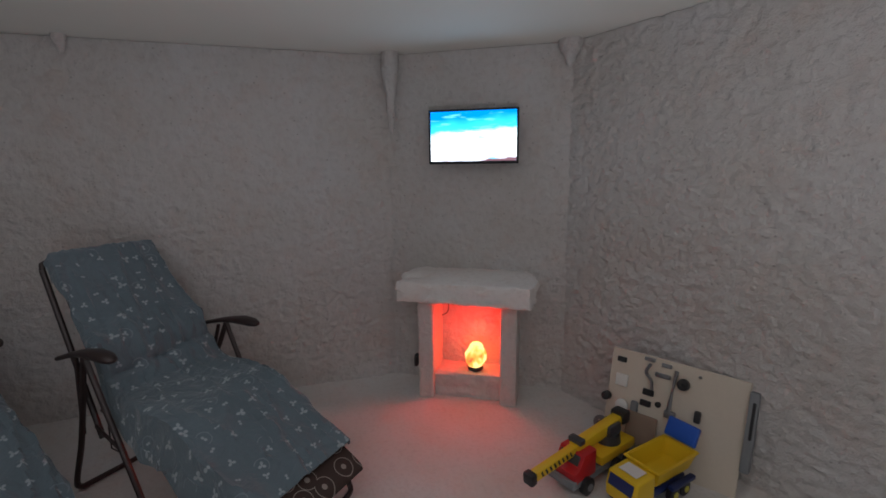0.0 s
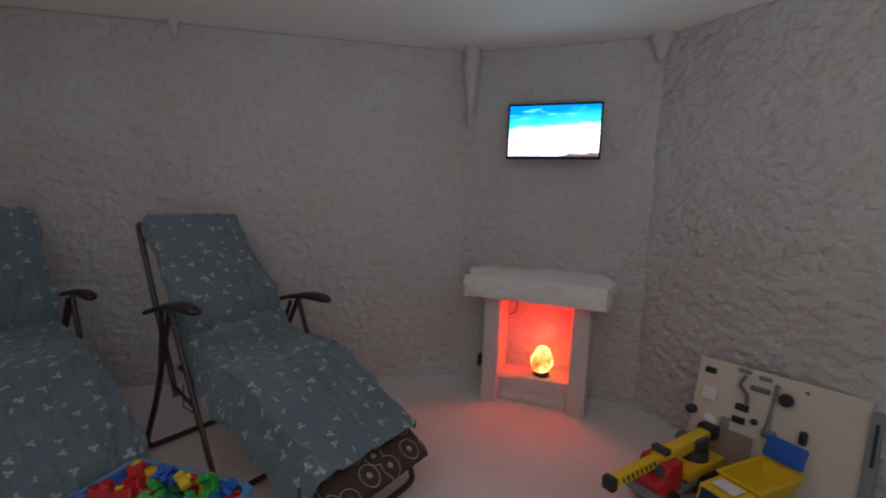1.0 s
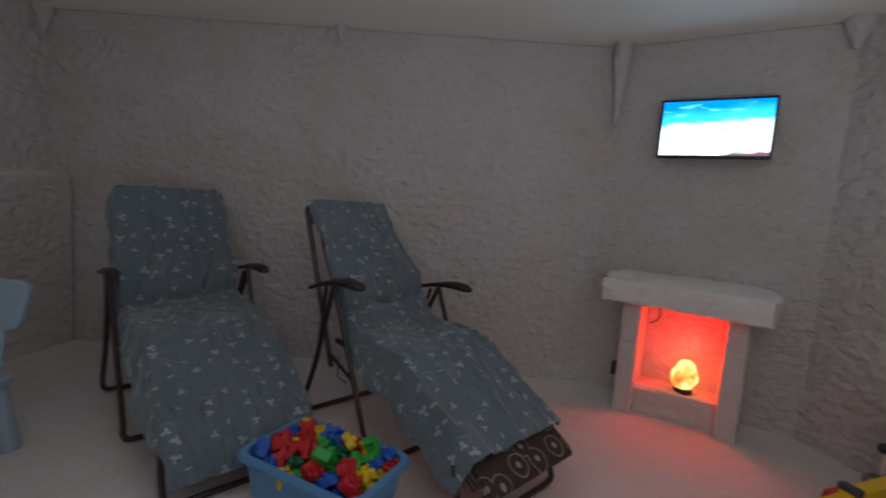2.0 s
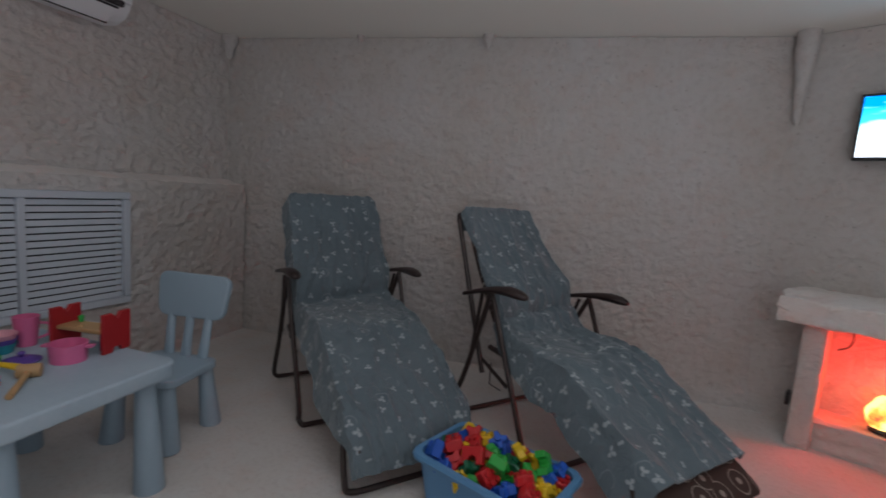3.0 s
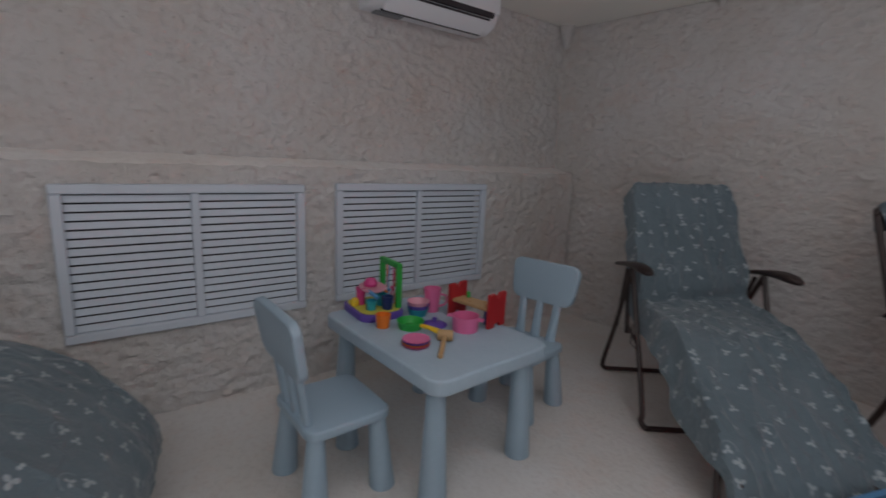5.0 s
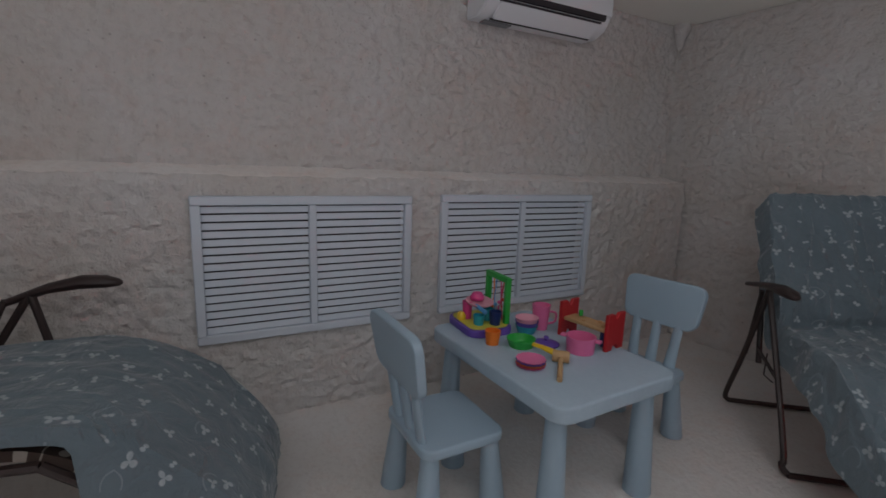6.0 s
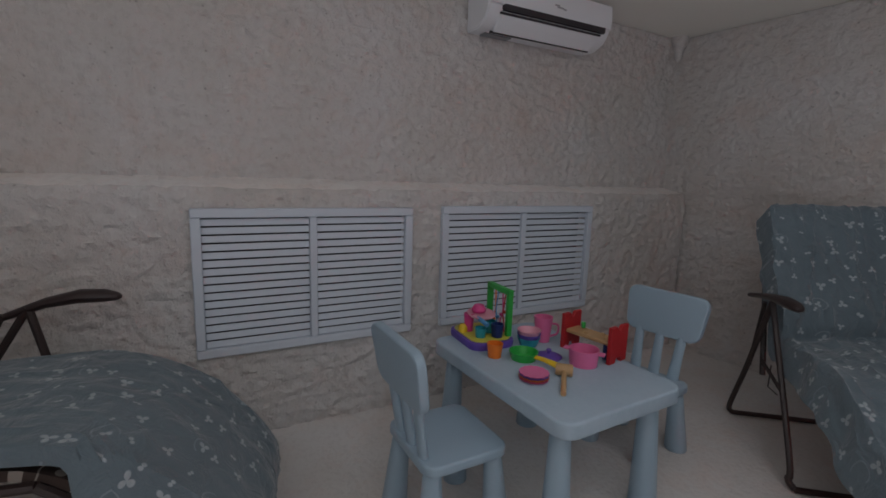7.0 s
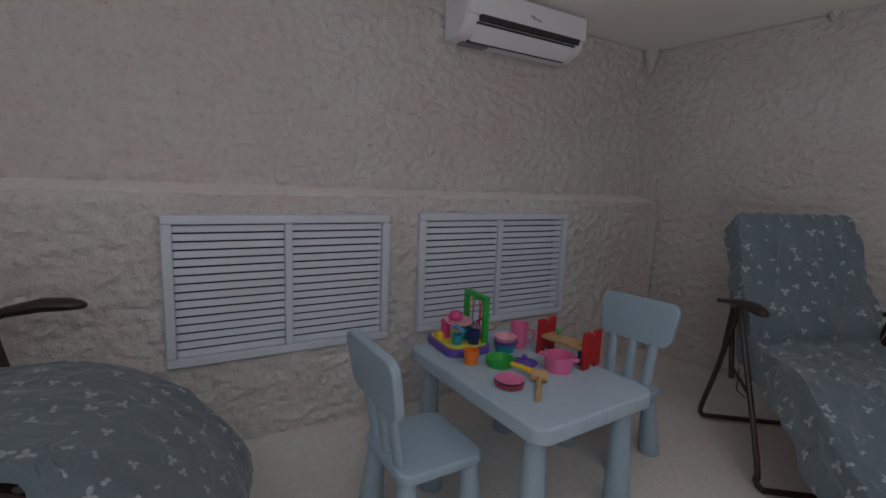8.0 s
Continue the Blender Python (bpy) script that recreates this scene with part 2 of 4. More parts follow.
FRAME = textured("brown_tube_enamel", (0.035, 0.022, 0.02), 0.4, 0.2, 10, 120, 0.05)
ARM = textured("dark_brown_armrest", (0.03, 0.017, 0.016), 0.35, 0.2, 10, 200, 0.15)
AC_WHITE = textured("white_appliance_plastic", (0.78, 0.79, 0.82), 0.35, 0.03, 3, 120, 0.03)
AC_DARK = textured("dark_glossy_strip", (0.03, 0.025, 0.03), 0.2, 0.1)
GREY_LOGO = textured("grey_print", (0.3, 0.3, 0.32), 0.5, 0.05)
TV_BLACK = textured("black_tv_plastic", (0.015, 0.016, 0.02), 0.3, 0.2)
SCREEN = screen_material()
CRYSTAL = glow_material("glowing_salt_crystal")
PLY = textured("pale_plywood", (0.66, 0.58, 0.48), 0.6, 0.10, 5, 60, 0.1)
WOOD = textured("beech_wood", (0.50, 0.31, 0.15), 0.5, 0.18, 12, 90, 0.1)
BROWN_CARD = textured("brown_fibreboard", (0.28, 0.20, 0.15), 0.8, 0.1)
METAL = textured("dull_steel", (0.25, 0.25, 0.26), 0.4, 0.2, metal=0.8)
BLACK = textured("black_plastic", (0.02, 0.02, 0.022), 0.45, 0.2)
GREY = textured("grey_plastic", (0.22, 0.23, 0.24), 0.5, 0.15)
WHITE = textured("white_plastic", (0.75, 0.74, 0.70), 0.45, 0.05)


def plastic(name, color, rough=0.38):
    return textured(name, color, rough, 0.08, 9, 140, 0.06, 0.001)


RED = plastic("red_plastic", (0.55, 0.02, 0.025))
YELLOW = plastic("yellow_plastic", (0.80, 0.52, 0.02))
BLUE = plastic("blue_plastic", (0.015, 0.10, 0.50))
NAVY = plastic("dark_blue_plastic", (0.015, 0.03, 0.13))
GREEN = plastic("green_plastic", (0.03, 0.38, 0.06))
DKGREEN = plastic("dark_green_plastic", (0.01, 0.12, 0.06))
PURPLE = plastic("purple_plastic", (0.13, 0.07, 0.38))
PINK = plastic("pink_plastic", (0.75, 0.17, 0.36))
HOTPINK = plastic("hot_pink_plastic", (0.68, 0.06, 0.25))
PALEPINK = plastic("pale_pink_plastic", (0.75, 0.36, 0.45))
ORANGE = plastic("orange_plastic", (0.85, 0.20, 0.02))
TEAL = plastic("teal_plastic", (0.02, 0.30, 0.38))
SKY = plastic("sky_blue_plastic", (0.10, 0.32, 0.60))
RED_WOOD = plastic("red_painted_wood", (0.42, 0.015, 0.02), 0.5)
LIME = plastic("lime_yellow_plastic", (0.66, 0.60, 0.08))
TOY_GREY = plastic("dark_grey_plastic", (0.06, 0.06, 0.065))


# mesh helpers
def thing(name, m, label, category, group="", kind=""):
    e = new(name)
    e.empty_display_size = 0.05
    e.matrix_world = m
    return tagged(e, label, category, group, kind)


def part(name, bm, material, parent=None, label="", smooth=True):
    me = bpy.data.meshes.new(name)
    bm.normal_update()
    bm.to_mesh(me)
    bm.free()
    me.materials.append(material)
    if smooth:
        for p in me.polygons:
            p.use_smooth = True
        me.set_sharp_from_angle(angle=radians(38))
    ob = new(name, me)
    ob.parent = parent
    return tagged(ob, label)


def box(sx, sy, sz, at=(0, 0, 0), bevel=0.0, seg=2, bm=None, rot=None):
    """A box with its middle at the given place, its edges rounded."""
    out = bm or bmesh.new()
    b = bmesh.new()
    bmesh.ops.create_cube(b, size=1)
    for v in b.verts:
        v.co = Vector((v.co.x * sx, v.co.y * sy, v.co.z * sz))
    if bevel:
        bmesh.ops.bevel(b, geom=b.edges[:], offset=min(bevel, 0.45 * min(sx, sy, sz)), segments=seg, affect="EDGES", profile=0.6)
    m = Matrix.Translation(at) @ (rot.to_4x4() if rot else Matrix.Identity(4))
    b.transform(m)
    join(out, b)
    return out


def join(out, b):
    vs = {v: out.verts.new(v.co) for v in b.verts}
    for f in b.faces:
        try:
            out.faces.new([vs[v] for v in f.verts])
        except ValueError:
            pass
    b.free()


def lathe(profile, n=24, bm=None, m=None, sy=1.0):
    """Turns a profile of (radius, height) about the z axis; an outline that comes back inside gives a wall."""
    out = bm or bmesh.new()
    b = bmesh.new()
    rings = []
    for r, z in profile:
        if r < 1e-5:
            rings.append([b.verts.new((0, 0, z))])
        else:
            rings.append([b.verts.new((r * math.cos(2 * math.pi * i / n), sy * r * math.sin(2 * math.pi * i / n), z)) for i in range(n)])
    for p, q in zip(rings, rings[1:]):
        for i in range(n):
            j = (i + 1) % n
            if len(p) == 1 and len(q) == 1:
                continue
            if len(p) == 1:
                b.faces.new((p[0], q[i], q[j]))
            elif len(q) == 1:
                b.faces.new((p[i], q[0], p[j]))
            else:
                b.faces.new((p[i], q[i], q[j], p[j]))
    bmesh.ops.recalc_face_normals(b, faces=b.faces[:])
    if m:
        b.transform(m)
    join(out, b)
    return out


def tube(points, r, n=8, bm=None, flat=1.0):
    """A bar along a line of points, with capped ends; r may be a list."""
    out = bm or bmesh.new()
    pts = [Vector(p) for p in points]
    rad = r if isinstance(r, (list, tuple)) else [r] * len(pts)
    rings = []
    side = None
    for i, p in enumerate(pts):
        d = (pts[min(i + 1, len(pts) - 1)] - pts[max(i - 1, 0)]).normalized()
        if side is None:
            side = d.orthogonal().normalized()
        side = (side - d * side.dot(d)).normalized()
        up = d.cross(side)
        rings.append([out.verts.new(p + (side * math.cos(2 * math.pi * k / n) + up * math.sin(2 * math.pi * k / n) * flat) * rad[i]) for k in range(n)])
    for a, b in zip(rings, rings[1:]):
        for k in range(n):
            out.faces.new((a[k], b[k], b[(k + 1) % n], a[(k + 1) % n]))
    out.faces.new(rings[0])
    out.faces.new(rings[-1][::-1])
    return out


def smooth_line(points, steps=6):
    """Points on a smooth curve through the given ones."""
    p = [Vector(q) for q in points]
    p = [2 * p[0] - p[1]] + p + [2 * p[-1] - p[-2]]
    out = []
    for i in range(1, len(p) - 2):
        for s in range(steps):
            t = s / steps
            a, b, c, d = p[i - 1:i + 3]
            out.append(0.5 * (2 * b + (c - a) * t + (2 * a - 5 * b + 4 * c - d) * t * t + (3 * b - a - 3 * c + d) * t ** 3))
    return out + [p[-2]]


def slab(outline, z0, z1, bevel=0.0, seg=2, bm=None, m=None):
    """A flat piece with the given outline in x and y, from z0 to z1, its rims rounded."""
    out = bm or bmesh.new()
    b = bmesh.new()
    lo = [b.verts.new((x, y, z0)) for x, y in outline]
    hi = [b.verts.new((x, y, z1)) for x, y in outline]
    n = len(outline)
    b.faces.new(lo[::-1])
    top = b.faces.new(hi)
    for i in range(n):
        b.faces.new((lo[i], lo[(i + 1) % n], hi[(i + 1) % n], hi[i]))
    bmesh.ops.recalc_face_normals(b, faces=b.faces[:])
    if bevel:
        rim = [e for e in b.edges if abs(e.verts[0].co.z - e.verts[1].co.z) < 1e-6]
        bmesh.ops.bevel(b, geom=rim, offset=bevel, segments=seg, affect="EDGES", profile=0.6)
    if m:
        b.transform(m)
    join(out, b)
    return out


def round_rect(w, h, r, n=5):
    pts = []
    for cx, cy, a0 in ((w / 2 - r, h / 2 - r, 0), (-w / 2 + r, h / 2 - r, 90), (-w / 2 + r, -h / 2 + r, 180), (w / 2 - r, -h / 2 + r, 270)):
        for i in range(n + 1):
            a = radians(a0 + 90 * i / n)
            pts.append((cx + r * math.cos(a), cy + r * math.sin(a)))
    return pts


def salt_relief(p, amp):
    q = Vector((p.x, p.y, p.z * 1.45))
    warp = q + 0.02 * noise.noise_vector(q * 9.0)
    n = noise.fractal(warp * 18.0, 0.9, 2.0, 2) * 0.9 + noise.noise(warp * 41.0) * 0.4 + noise.noise(q * 2.2) * 0.6
    return amp * n


def rough_wall(name, a, b, z0, z1, thick, label, cell=0.011, amp=0.009, material=None):
    """A wall from a to b (plan), with its lumpy salt face on the line and its thickness behind it."""
    a, b = Vector((*a, 0)), Vector((*b, 0))
    d = b - a
    d.normalize()
    a, b = a - d * 0.04, b + d * 0.04
    length = (b - a).length
    inward = Vector((d.y, -d.x, 0))
    nx, nz = max(2, int(length / cell)), max(2, int((z1 - z0) / cell))
    bm = bmesh.new()
    grid = []
    for k in range(nz + 1):
        row = []
        for i in range(nx + 1):
            p = a + d * (length * i / nx) + Vector((0, 0, z0 + (z1 - z0) * k / nz))
            row.append(bm.verts.new(p + inward * salt_relief(p, amp)))
        grid.append(row)
    for k in range(nz):
        for i in range(nx):
            bm.faces.new((grid[k][i], grid[k][i + 1], grid[k + 1][i + 1], grid[k + 1][i]))
    back = [bm.verts.new(p - inward * thick) for p in (a + Vector((0, 0, z0)), b + Vector((0, 0, z0)), b + Vector((0, 0, z1)), a + Vector((0, 0, z1)))]
    bm.faces.new(back[::-1])
    bm.faces.new([back[0], back[1], *[grid[0][i] for i in range(nx, -1, -1)]])
    bm.faces.new([back[3], *[grid[nz][i] for i in range(nx + 1)], back[2]])
    bm.faces.new([back[0], *[grid[k][0] for k in range(nz + 1)], back[3]])
    bm.faces.new([back[1], back[2], *[grid[k][nx] for k in range(nz, -1, -1)]])
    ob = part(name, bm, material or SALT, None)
    return tagged(ob, label, "wall", kind="structure")


# the room: plan corners, clockwise from the vent corner
A0, A1, A2, A3, A4 = PLAN
LEDGE_X, LEDGE_Z = 0.17, 1.066


def poly_sheet(name, z, thick, material, label, category):
    bm = bmesh.new()
    pts = [(-0.35, 0.45), (3.5, 0.85), (4.8, 0.25), (6.7, -4.8), (-0.35, -5.0)]
    lo, hi = min(z, z + thick), max(z, z + thick)
    slab(pts, lo, hi, bm=bm)
    return tagged(part(name, bm, material, None), label, category, kind="structure")


poly_sheet("ceiling", CEIL, 0.12, CEILING, "smooth off-white painted plaster ceiling", "ceiling")


def salt_floor():
    """Loose salt laid over the floor, gently uneven."""
    bm = bmesh.new()
    n = 190
    x0, x1, y0, y1 = -0.25, 6.5, -4.9, 0.7
    vs = [[bm.verts.new((x0 + (x1 - x0) * i / n, y0 + (y1 - y0) * j / n, 0)) for i in range(n + 1)] for j in range(n + 1)]
    for row in vs:
        for v in row:
            p = v.co
            bank = 0.0
            for k in range(5):
                a, b = Vector((*PLAN[k], 0)), Vector((*PLAN[(k + 1) % 5], 0))
                d = (b - a).normalized()
                off = (p.x - a.x) * d.y - (p.y - a.y) * d.x - (0.17 if k == 4 else 0.0)
                bank = max(bank, 0.035 * math.exp(-max(0.0, off) / 0.09))
            v.co.z = bank + 0.006 * noise.noise(p * 3.0) + 0.004 * noise.noise(p * 14.0) - 0.002
    for j in range(n):
        for i in range(n):
            bm.faces.new((vs[j][i], vs[j][i + 1], vs[j + 1][i + 1], vs[j + 1][i]))
    c = [bm.verts.new((x, y, -0.1)) for x, y in ((x0, y0), (x1, y0), (x1, y1), (x0, y1))]
    bm.faces.new(c[::-1])
    return tagged(part("floor", bm, SALT_FLOOR), "white loose salt covering the floor", "floor", kind="structure")


salt_floor()


rough_wall("wall_north", A0, A1, 0, LIP, 0.16, "rough grey-white rock salt plaster wall behind the loungers", amp=0.0085)
rough_wall("wall_northeast", A1, A2, 0, LIP, 0.16, "rough rock salt plaster wall with the television", amp=0.0055)
rough_wall("wall_east", A2, A3, 0, LIP, 0.16, "coarse rock salt plaster wall behind the toy trucks", amp=0.013)
rough_wall("wall_south", A3, A4, 0, LIP, 0.16, "plain rock salt plaster wall closing the room", cell=0.06)
rough_wall("wall_west", (0.0, -4.65), (0.0, 0.02), 0, LIP, 0.16, "rough rock salt plaster wall above the ledge", amp=0.0155)


GRILLES = ((-2.40, 0.90, 0.988, 0.402), (-1.31, 0.97, 0.994, 0.405))


def ledge():
    """The thicker lower wall: a lumpy face with two openings, and a rounded top."""
    bm = bmesh.new()
    y0, y1 = -4.6, 0.02
    cell = 0.012
    ny, nz = int((y1 - y0) / cell), int(LEDGE_Z / cell)
    grid = []
    for k in range(nz + 5):
        row = []
        for i in range(ny + 1):
            y = y0 + (y1 - y0) * i / ny
            if k <= nz:
                p = Vector((LEDGE_X, y, LEDGE_Z * k / nz))
                off = salt_relief(p, 0.0145)
                round_in = 0.02 * max(0.0, (p.z - (LEDGE_Z - 0.04)) / 0.04) ** 2
                lift = salt_relief(p + Vector((0, 0, 3)), 0.008) if k >= nz - 1 else 0.0
                row.append(bm.verts.new((LEDGE_X + off - round_in, y, p.z + lift)))
            else:
                s = (k - nz) / 4
                p = Vector((LEDGE_X - 0.02 - s * (LEDGE_X - 0.02), y, LEDGE_Z + 0.036 * s))
                row.append(bm.verts.new(p + Vector((0, 0, salt_relief(p, 0.008)))))
        grid.append(row)
    def open_at(y, z):
        for yc, w, zt, zb in GRILLES:
            if abs(y - yc) < w / 2 - 0.015 and zb + 0.015 < z < zt - 0.015:
                return True
        return False
    for k in range(nz):
        for i in range(ny):
            c = (grid[k][i].co + grid[k + 1][i + 1].co) / 2
            if open_at(c.y, c.z):
                continue
            bm.faces.new((grid[k][i], grid[k][i + 1], grid[k + 1][i + 1], grid[k + 1][i]))
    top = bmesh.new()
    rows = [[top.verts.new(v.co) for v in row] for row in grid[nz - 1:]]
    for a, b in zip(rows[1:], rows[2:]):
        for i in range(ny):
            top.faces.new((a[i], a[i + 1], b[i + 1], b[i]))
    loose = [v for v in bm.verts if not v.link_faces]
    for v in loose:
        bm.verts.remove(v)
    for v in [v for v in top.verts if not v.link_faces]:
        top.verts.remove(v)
    tagged(part("ledge_top", top, SALT_BRIGHT), "sloping top of the ledge in salt brightened for the light from above", "ledge", kind="structure")
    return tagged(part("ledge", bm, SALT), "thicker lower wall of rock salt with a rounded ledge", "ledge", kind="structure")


ledge()


def stalactite(x, y, top, length, r, label):
    bm = bmesh.new()
    n, m = 14, 18
    rings = []
    for k in range(m + 1):
        s = k / m
        rad = r * (1 - s) ** 0.6 * (1 + 0.15 * math.sin(7 * s)) + 0.004
        rings.append([bm.verts.new(Vector((rad * math.cos(2 * math.pi * i / n), rad * math.sin(2 * math.pi * i / n), -length * s))) for i in range(n)])
    for a, b in zip(rings, rings[1:]):
        for i in range(n):
            bm.faces.new((a[i], b[i], b[(i + 1) % n], a[(i + 1) % n]))
    bm.faces.new(rings[-1][::-1])
    for v in bm.verts:
        v.co += Vector((1, 1, 0.4)) * salt_relief(v.co + Vector((x, y, 0)), 0.006)
    ob = part("stalactite", bm, SALT)
    ob.location = (x, y, top)
    return tagged(ob, label, "stalactite", "salt stalactites in the corners")


stalactite(3.43, 0.315, LIP + 0.004, 0.47, 0.045, "long thin white salt stalactite hanging in a corner")
stalactite(4.37, -0.10, LIP + 0.004, 0.14, 0.06, "short blunt white salt stalactite in a corner")
stalactite(0.03, -0.01, LIP + 0.004, 0.15, 0.05, "short cone-shaped salt stalactite in a corner")
stalactite(1.80, 0.18, LIP + 0.004, 0.09, 0.03, "small salt stalactite under the ceiling edge")
stalactite(0.98, 0.10, LIP + 0.004, 0.05, 0.025, "small salt stalactite under the ceiling edge")


# louvred grilles
def grille(yc, w, zt, zb):
    t = thing("louvred_grille", pose(LEDGE_X, yc, (zt + zb) / 2), "pale grey louvred ventilation grille with two bays", "grille", "grilles in the ledge")
    h = zt - zb
    rim = 0.036
    bm = bmesh.new()
    for sy, sz, y, z in ((w, rim, 0, h / 2 - rim / 2), (w, rim, 0, -h / 2 + rim / 2), (rim, h - 2 * rim, w / 2 - rim / 2, 0), (rim, h - 2 * rim, -w / 2 + rim / 2, 0)):
        box(0.03, sy, sz, (0.012, y, z), 0.004, 1, bm)
    part("frame", bm, GRILLE, t)
    part("mullion", box(0.026, 0.03, h - 2 * rim, (0.012, 0, 0), 0.003, 1), GRILLE, t)
    # near-black sheet: the shade between the slats is put into its colour
    part("backing", box(0.01, w - 0.04, h - 0.04, (-0.07, 0, 0)), SHADE_BACKING, t, "near-black sheet painting the shade behind the slats")
    n = 16
    bay = (w - 2 * rim - 0.03) / 2
    step = (h - 2 * rim) / n
    first = None
    for side in (-1, 1):
        for k in range(n):
            z = h / 2 - rim - step * (k + 0.56)
            y = side * (0.015 + bay / 2)
            if first is None:
                bm = box(0.006, bay, step * 0.80, (0, 0, 0), 0.0015, 1, rot=Matrix.Rotation(radians(-10), 3, "Y"))
                first = part("slat", bm, GRILLE, t, smooth=False)
                ob = first
            else:
                ob = new("slat", first.data)
                ob.parent = t
            ob.location = (0.006, y, z)
    return t


for g in GRILLES:
    grille(*g)


# air conditioner
def air_conditioner():
    t = thing("air_conditioner", pose(0.012, -1.215, 1.838), "white wall-mounted split air conditioner with a dark strip", "air conditioner")
    w = 0.77
    prof = [(0.0, 0.004), (0.10, 0.0), (0.165, 0.03), (0.195, 0.075), (0.205, 0.14), (0.20, 0.205), (0.17, 0.222), (0.0, 0.222)]

    def extrude(pts, y0, y1):
        bm = bmesh.new()
        a = [bm.verts.new((x, y0, z)) for x, z in pts]
        b = [bm.verts.new((x, y1, z)) for x, z in pts]
        bm.faces.new(a)
        bm.faces.new(b[::-1])
        for i in range(len(pts)):
            j = (i + 1) % len(pts)
            bm.faces.new((a[i], b[i], b[j], a[j]))
        bmesh.ops.recalc_face_normals(bm, faces=bm.faces[:])
        bmesh.ops.bevel(bm, geom=[e for e in bm.edges if abs(e.verts[0].co.y - e.verts[1].co.y) < 1e-6], offset=0.006, segments=2, affect="EDGES")
        return bm
    part("body", extrude(prof, -w / 2, w / 2), AC_WHITE, t)
    part("front_panel", extrude([(0.199, 0.088), (0.212, 0.092), (0.216, 0.15), (0.211, 0.207), (0.19, 0.217), (0.19, 0.1)], -w / 2 + 0.002, w / 2 - 0.002), AC_WHITE, t)
    part("display_strip", extrude([(0.196, 0.066), (0.206, 0.068), (0.2135, 0.094), (0.2, 0.096)], -w / 2 + 0.07, w / 2 - 0.04), AC_DARK, t, "dark glossy strip")
    part("flap", extrude([(0.120, -0.004), (0.126, -0.009), (0.176, 0.029), (0.192, 0.052), (0.186, 0.056), (0.166, 0.034)], -w / 2 + 0.07, w / 2 - 0.075), AC_WHITE, t)
    # dark bars set proud of the body paint the shade of the flap's seams
    for x, z, lab in ((0.110, -0.006, "lower dark bar painting the shaded flap seam"), (0.194, 0.0575, "upper dark bar painting the shaded flap seam")):
        part("seam_bar", box(0.010, w - 0.13, 0.009, (x, 0, z), 0.001, 1), AC_DARK, t, lab)
    bm = bmesh.new()
    for i, (y, z, s) in enumerate(((-0.02, 0.012, 0.03), (0.0, 0.004, 0.04), (0.03, 0.0, 0.02))):
        box(0.001, s, 0.007, (0.2165, 0.02 + y, 0.13 + z), bm=bm)
    part("badge", bm, GREY_LOGO, t, "small grey badge")
    part("vent_grid", box(0.05, 0.16, 0.008, (0.05, -w / 2 + 0.14, -0.004), 0.002, 1), GREY, t)
    return t


air_conditioner()


# fireplace of salt with a glowing lamp; its own x runs along the wall, y into the room
wx, wy = A2[0] - A1[0], A2[1] - A1[1]
WALL_TURN = math.degrees(math.atan2(wy, wx))


def lumpy_box(sx, sy, sz, at, amp=0.006, cuts=10, bevel=0.02):
    bm = box(sx, sy, sz, at, bevel, 2)
    bmesh.ops.subdivide_edges(bm, edges=[e for e in bm.edges if e.calc_length() > 0.05], cuts=cuts, use_grid_fill=True)
    bm.normal_update()
    for v in bm.verts:
        v.co += v.normal * salt_relief(v.co + Vector(at) * 3, amp)
    return bm


def fireplace():
    t = thing("salt_fireplace", pose(3.80, -0.035, 0, 0, 0, -24.5), "low fireplace of white rock salt with an opening", "fireplace")
    # front faces lie on y = 0, the wall is behind at about y = 0.24
    part("post", lumpy_box(0.10, 0.30, 0.63, (-0.249, 0.15, 0.305)), SALT_FINE, t)
    part("post", lumpy_box(0.10, 0.30, 0.63, (0.249, 0.15, 0.305)), SALT_FINE, t)
    part("hearth", lumpy_box(0.43, 0.24, 0.17, (0, 0.17, 0.075), 0.012), SALT_FINE, t, "raised salt sill inside the opening")
    part("back", lumpy_box(0.42, 0.05, 0.63, (0, 0.30, 0.31)), SALT_FINE, t)
    bm = bmesh.new()
    outline = [(-0.40, -0.06), (-0.37, 0.16), (-0.22, 0.32), (0.25, 0.34), (0.34, 0.22), (0.40, 0.02), (0.37, -0.10), (0.1, -0.08), (-0.2, -0.07)]
    slab(outline, 0.628, 0.748, 0.015, 2, bm)
    bmesh.ops.triangulate(bm, faces=bm.faces[:])
    bmesh.ops.subdivide_edges(bm, edges=[e for e in bm.edges if e.calc_length() > 0.05], cuts=5, use_grid_fill=False)
    bmesh.ops.triangulate(bm, faces=bm.faces[:])
    bm.normal_update()
    for v in bm.verts:
        v.co += v.normal * salt_relief(v.co * 1.3, 0.011) + v.normal * (0.03 if v.co.z > 0.7 and v.co.y > 0.05 else 0.0)
    part("mantel", bm, SALT_BRIGHT, t, "thick uneven salt slab on top")
    return t


fireplace()


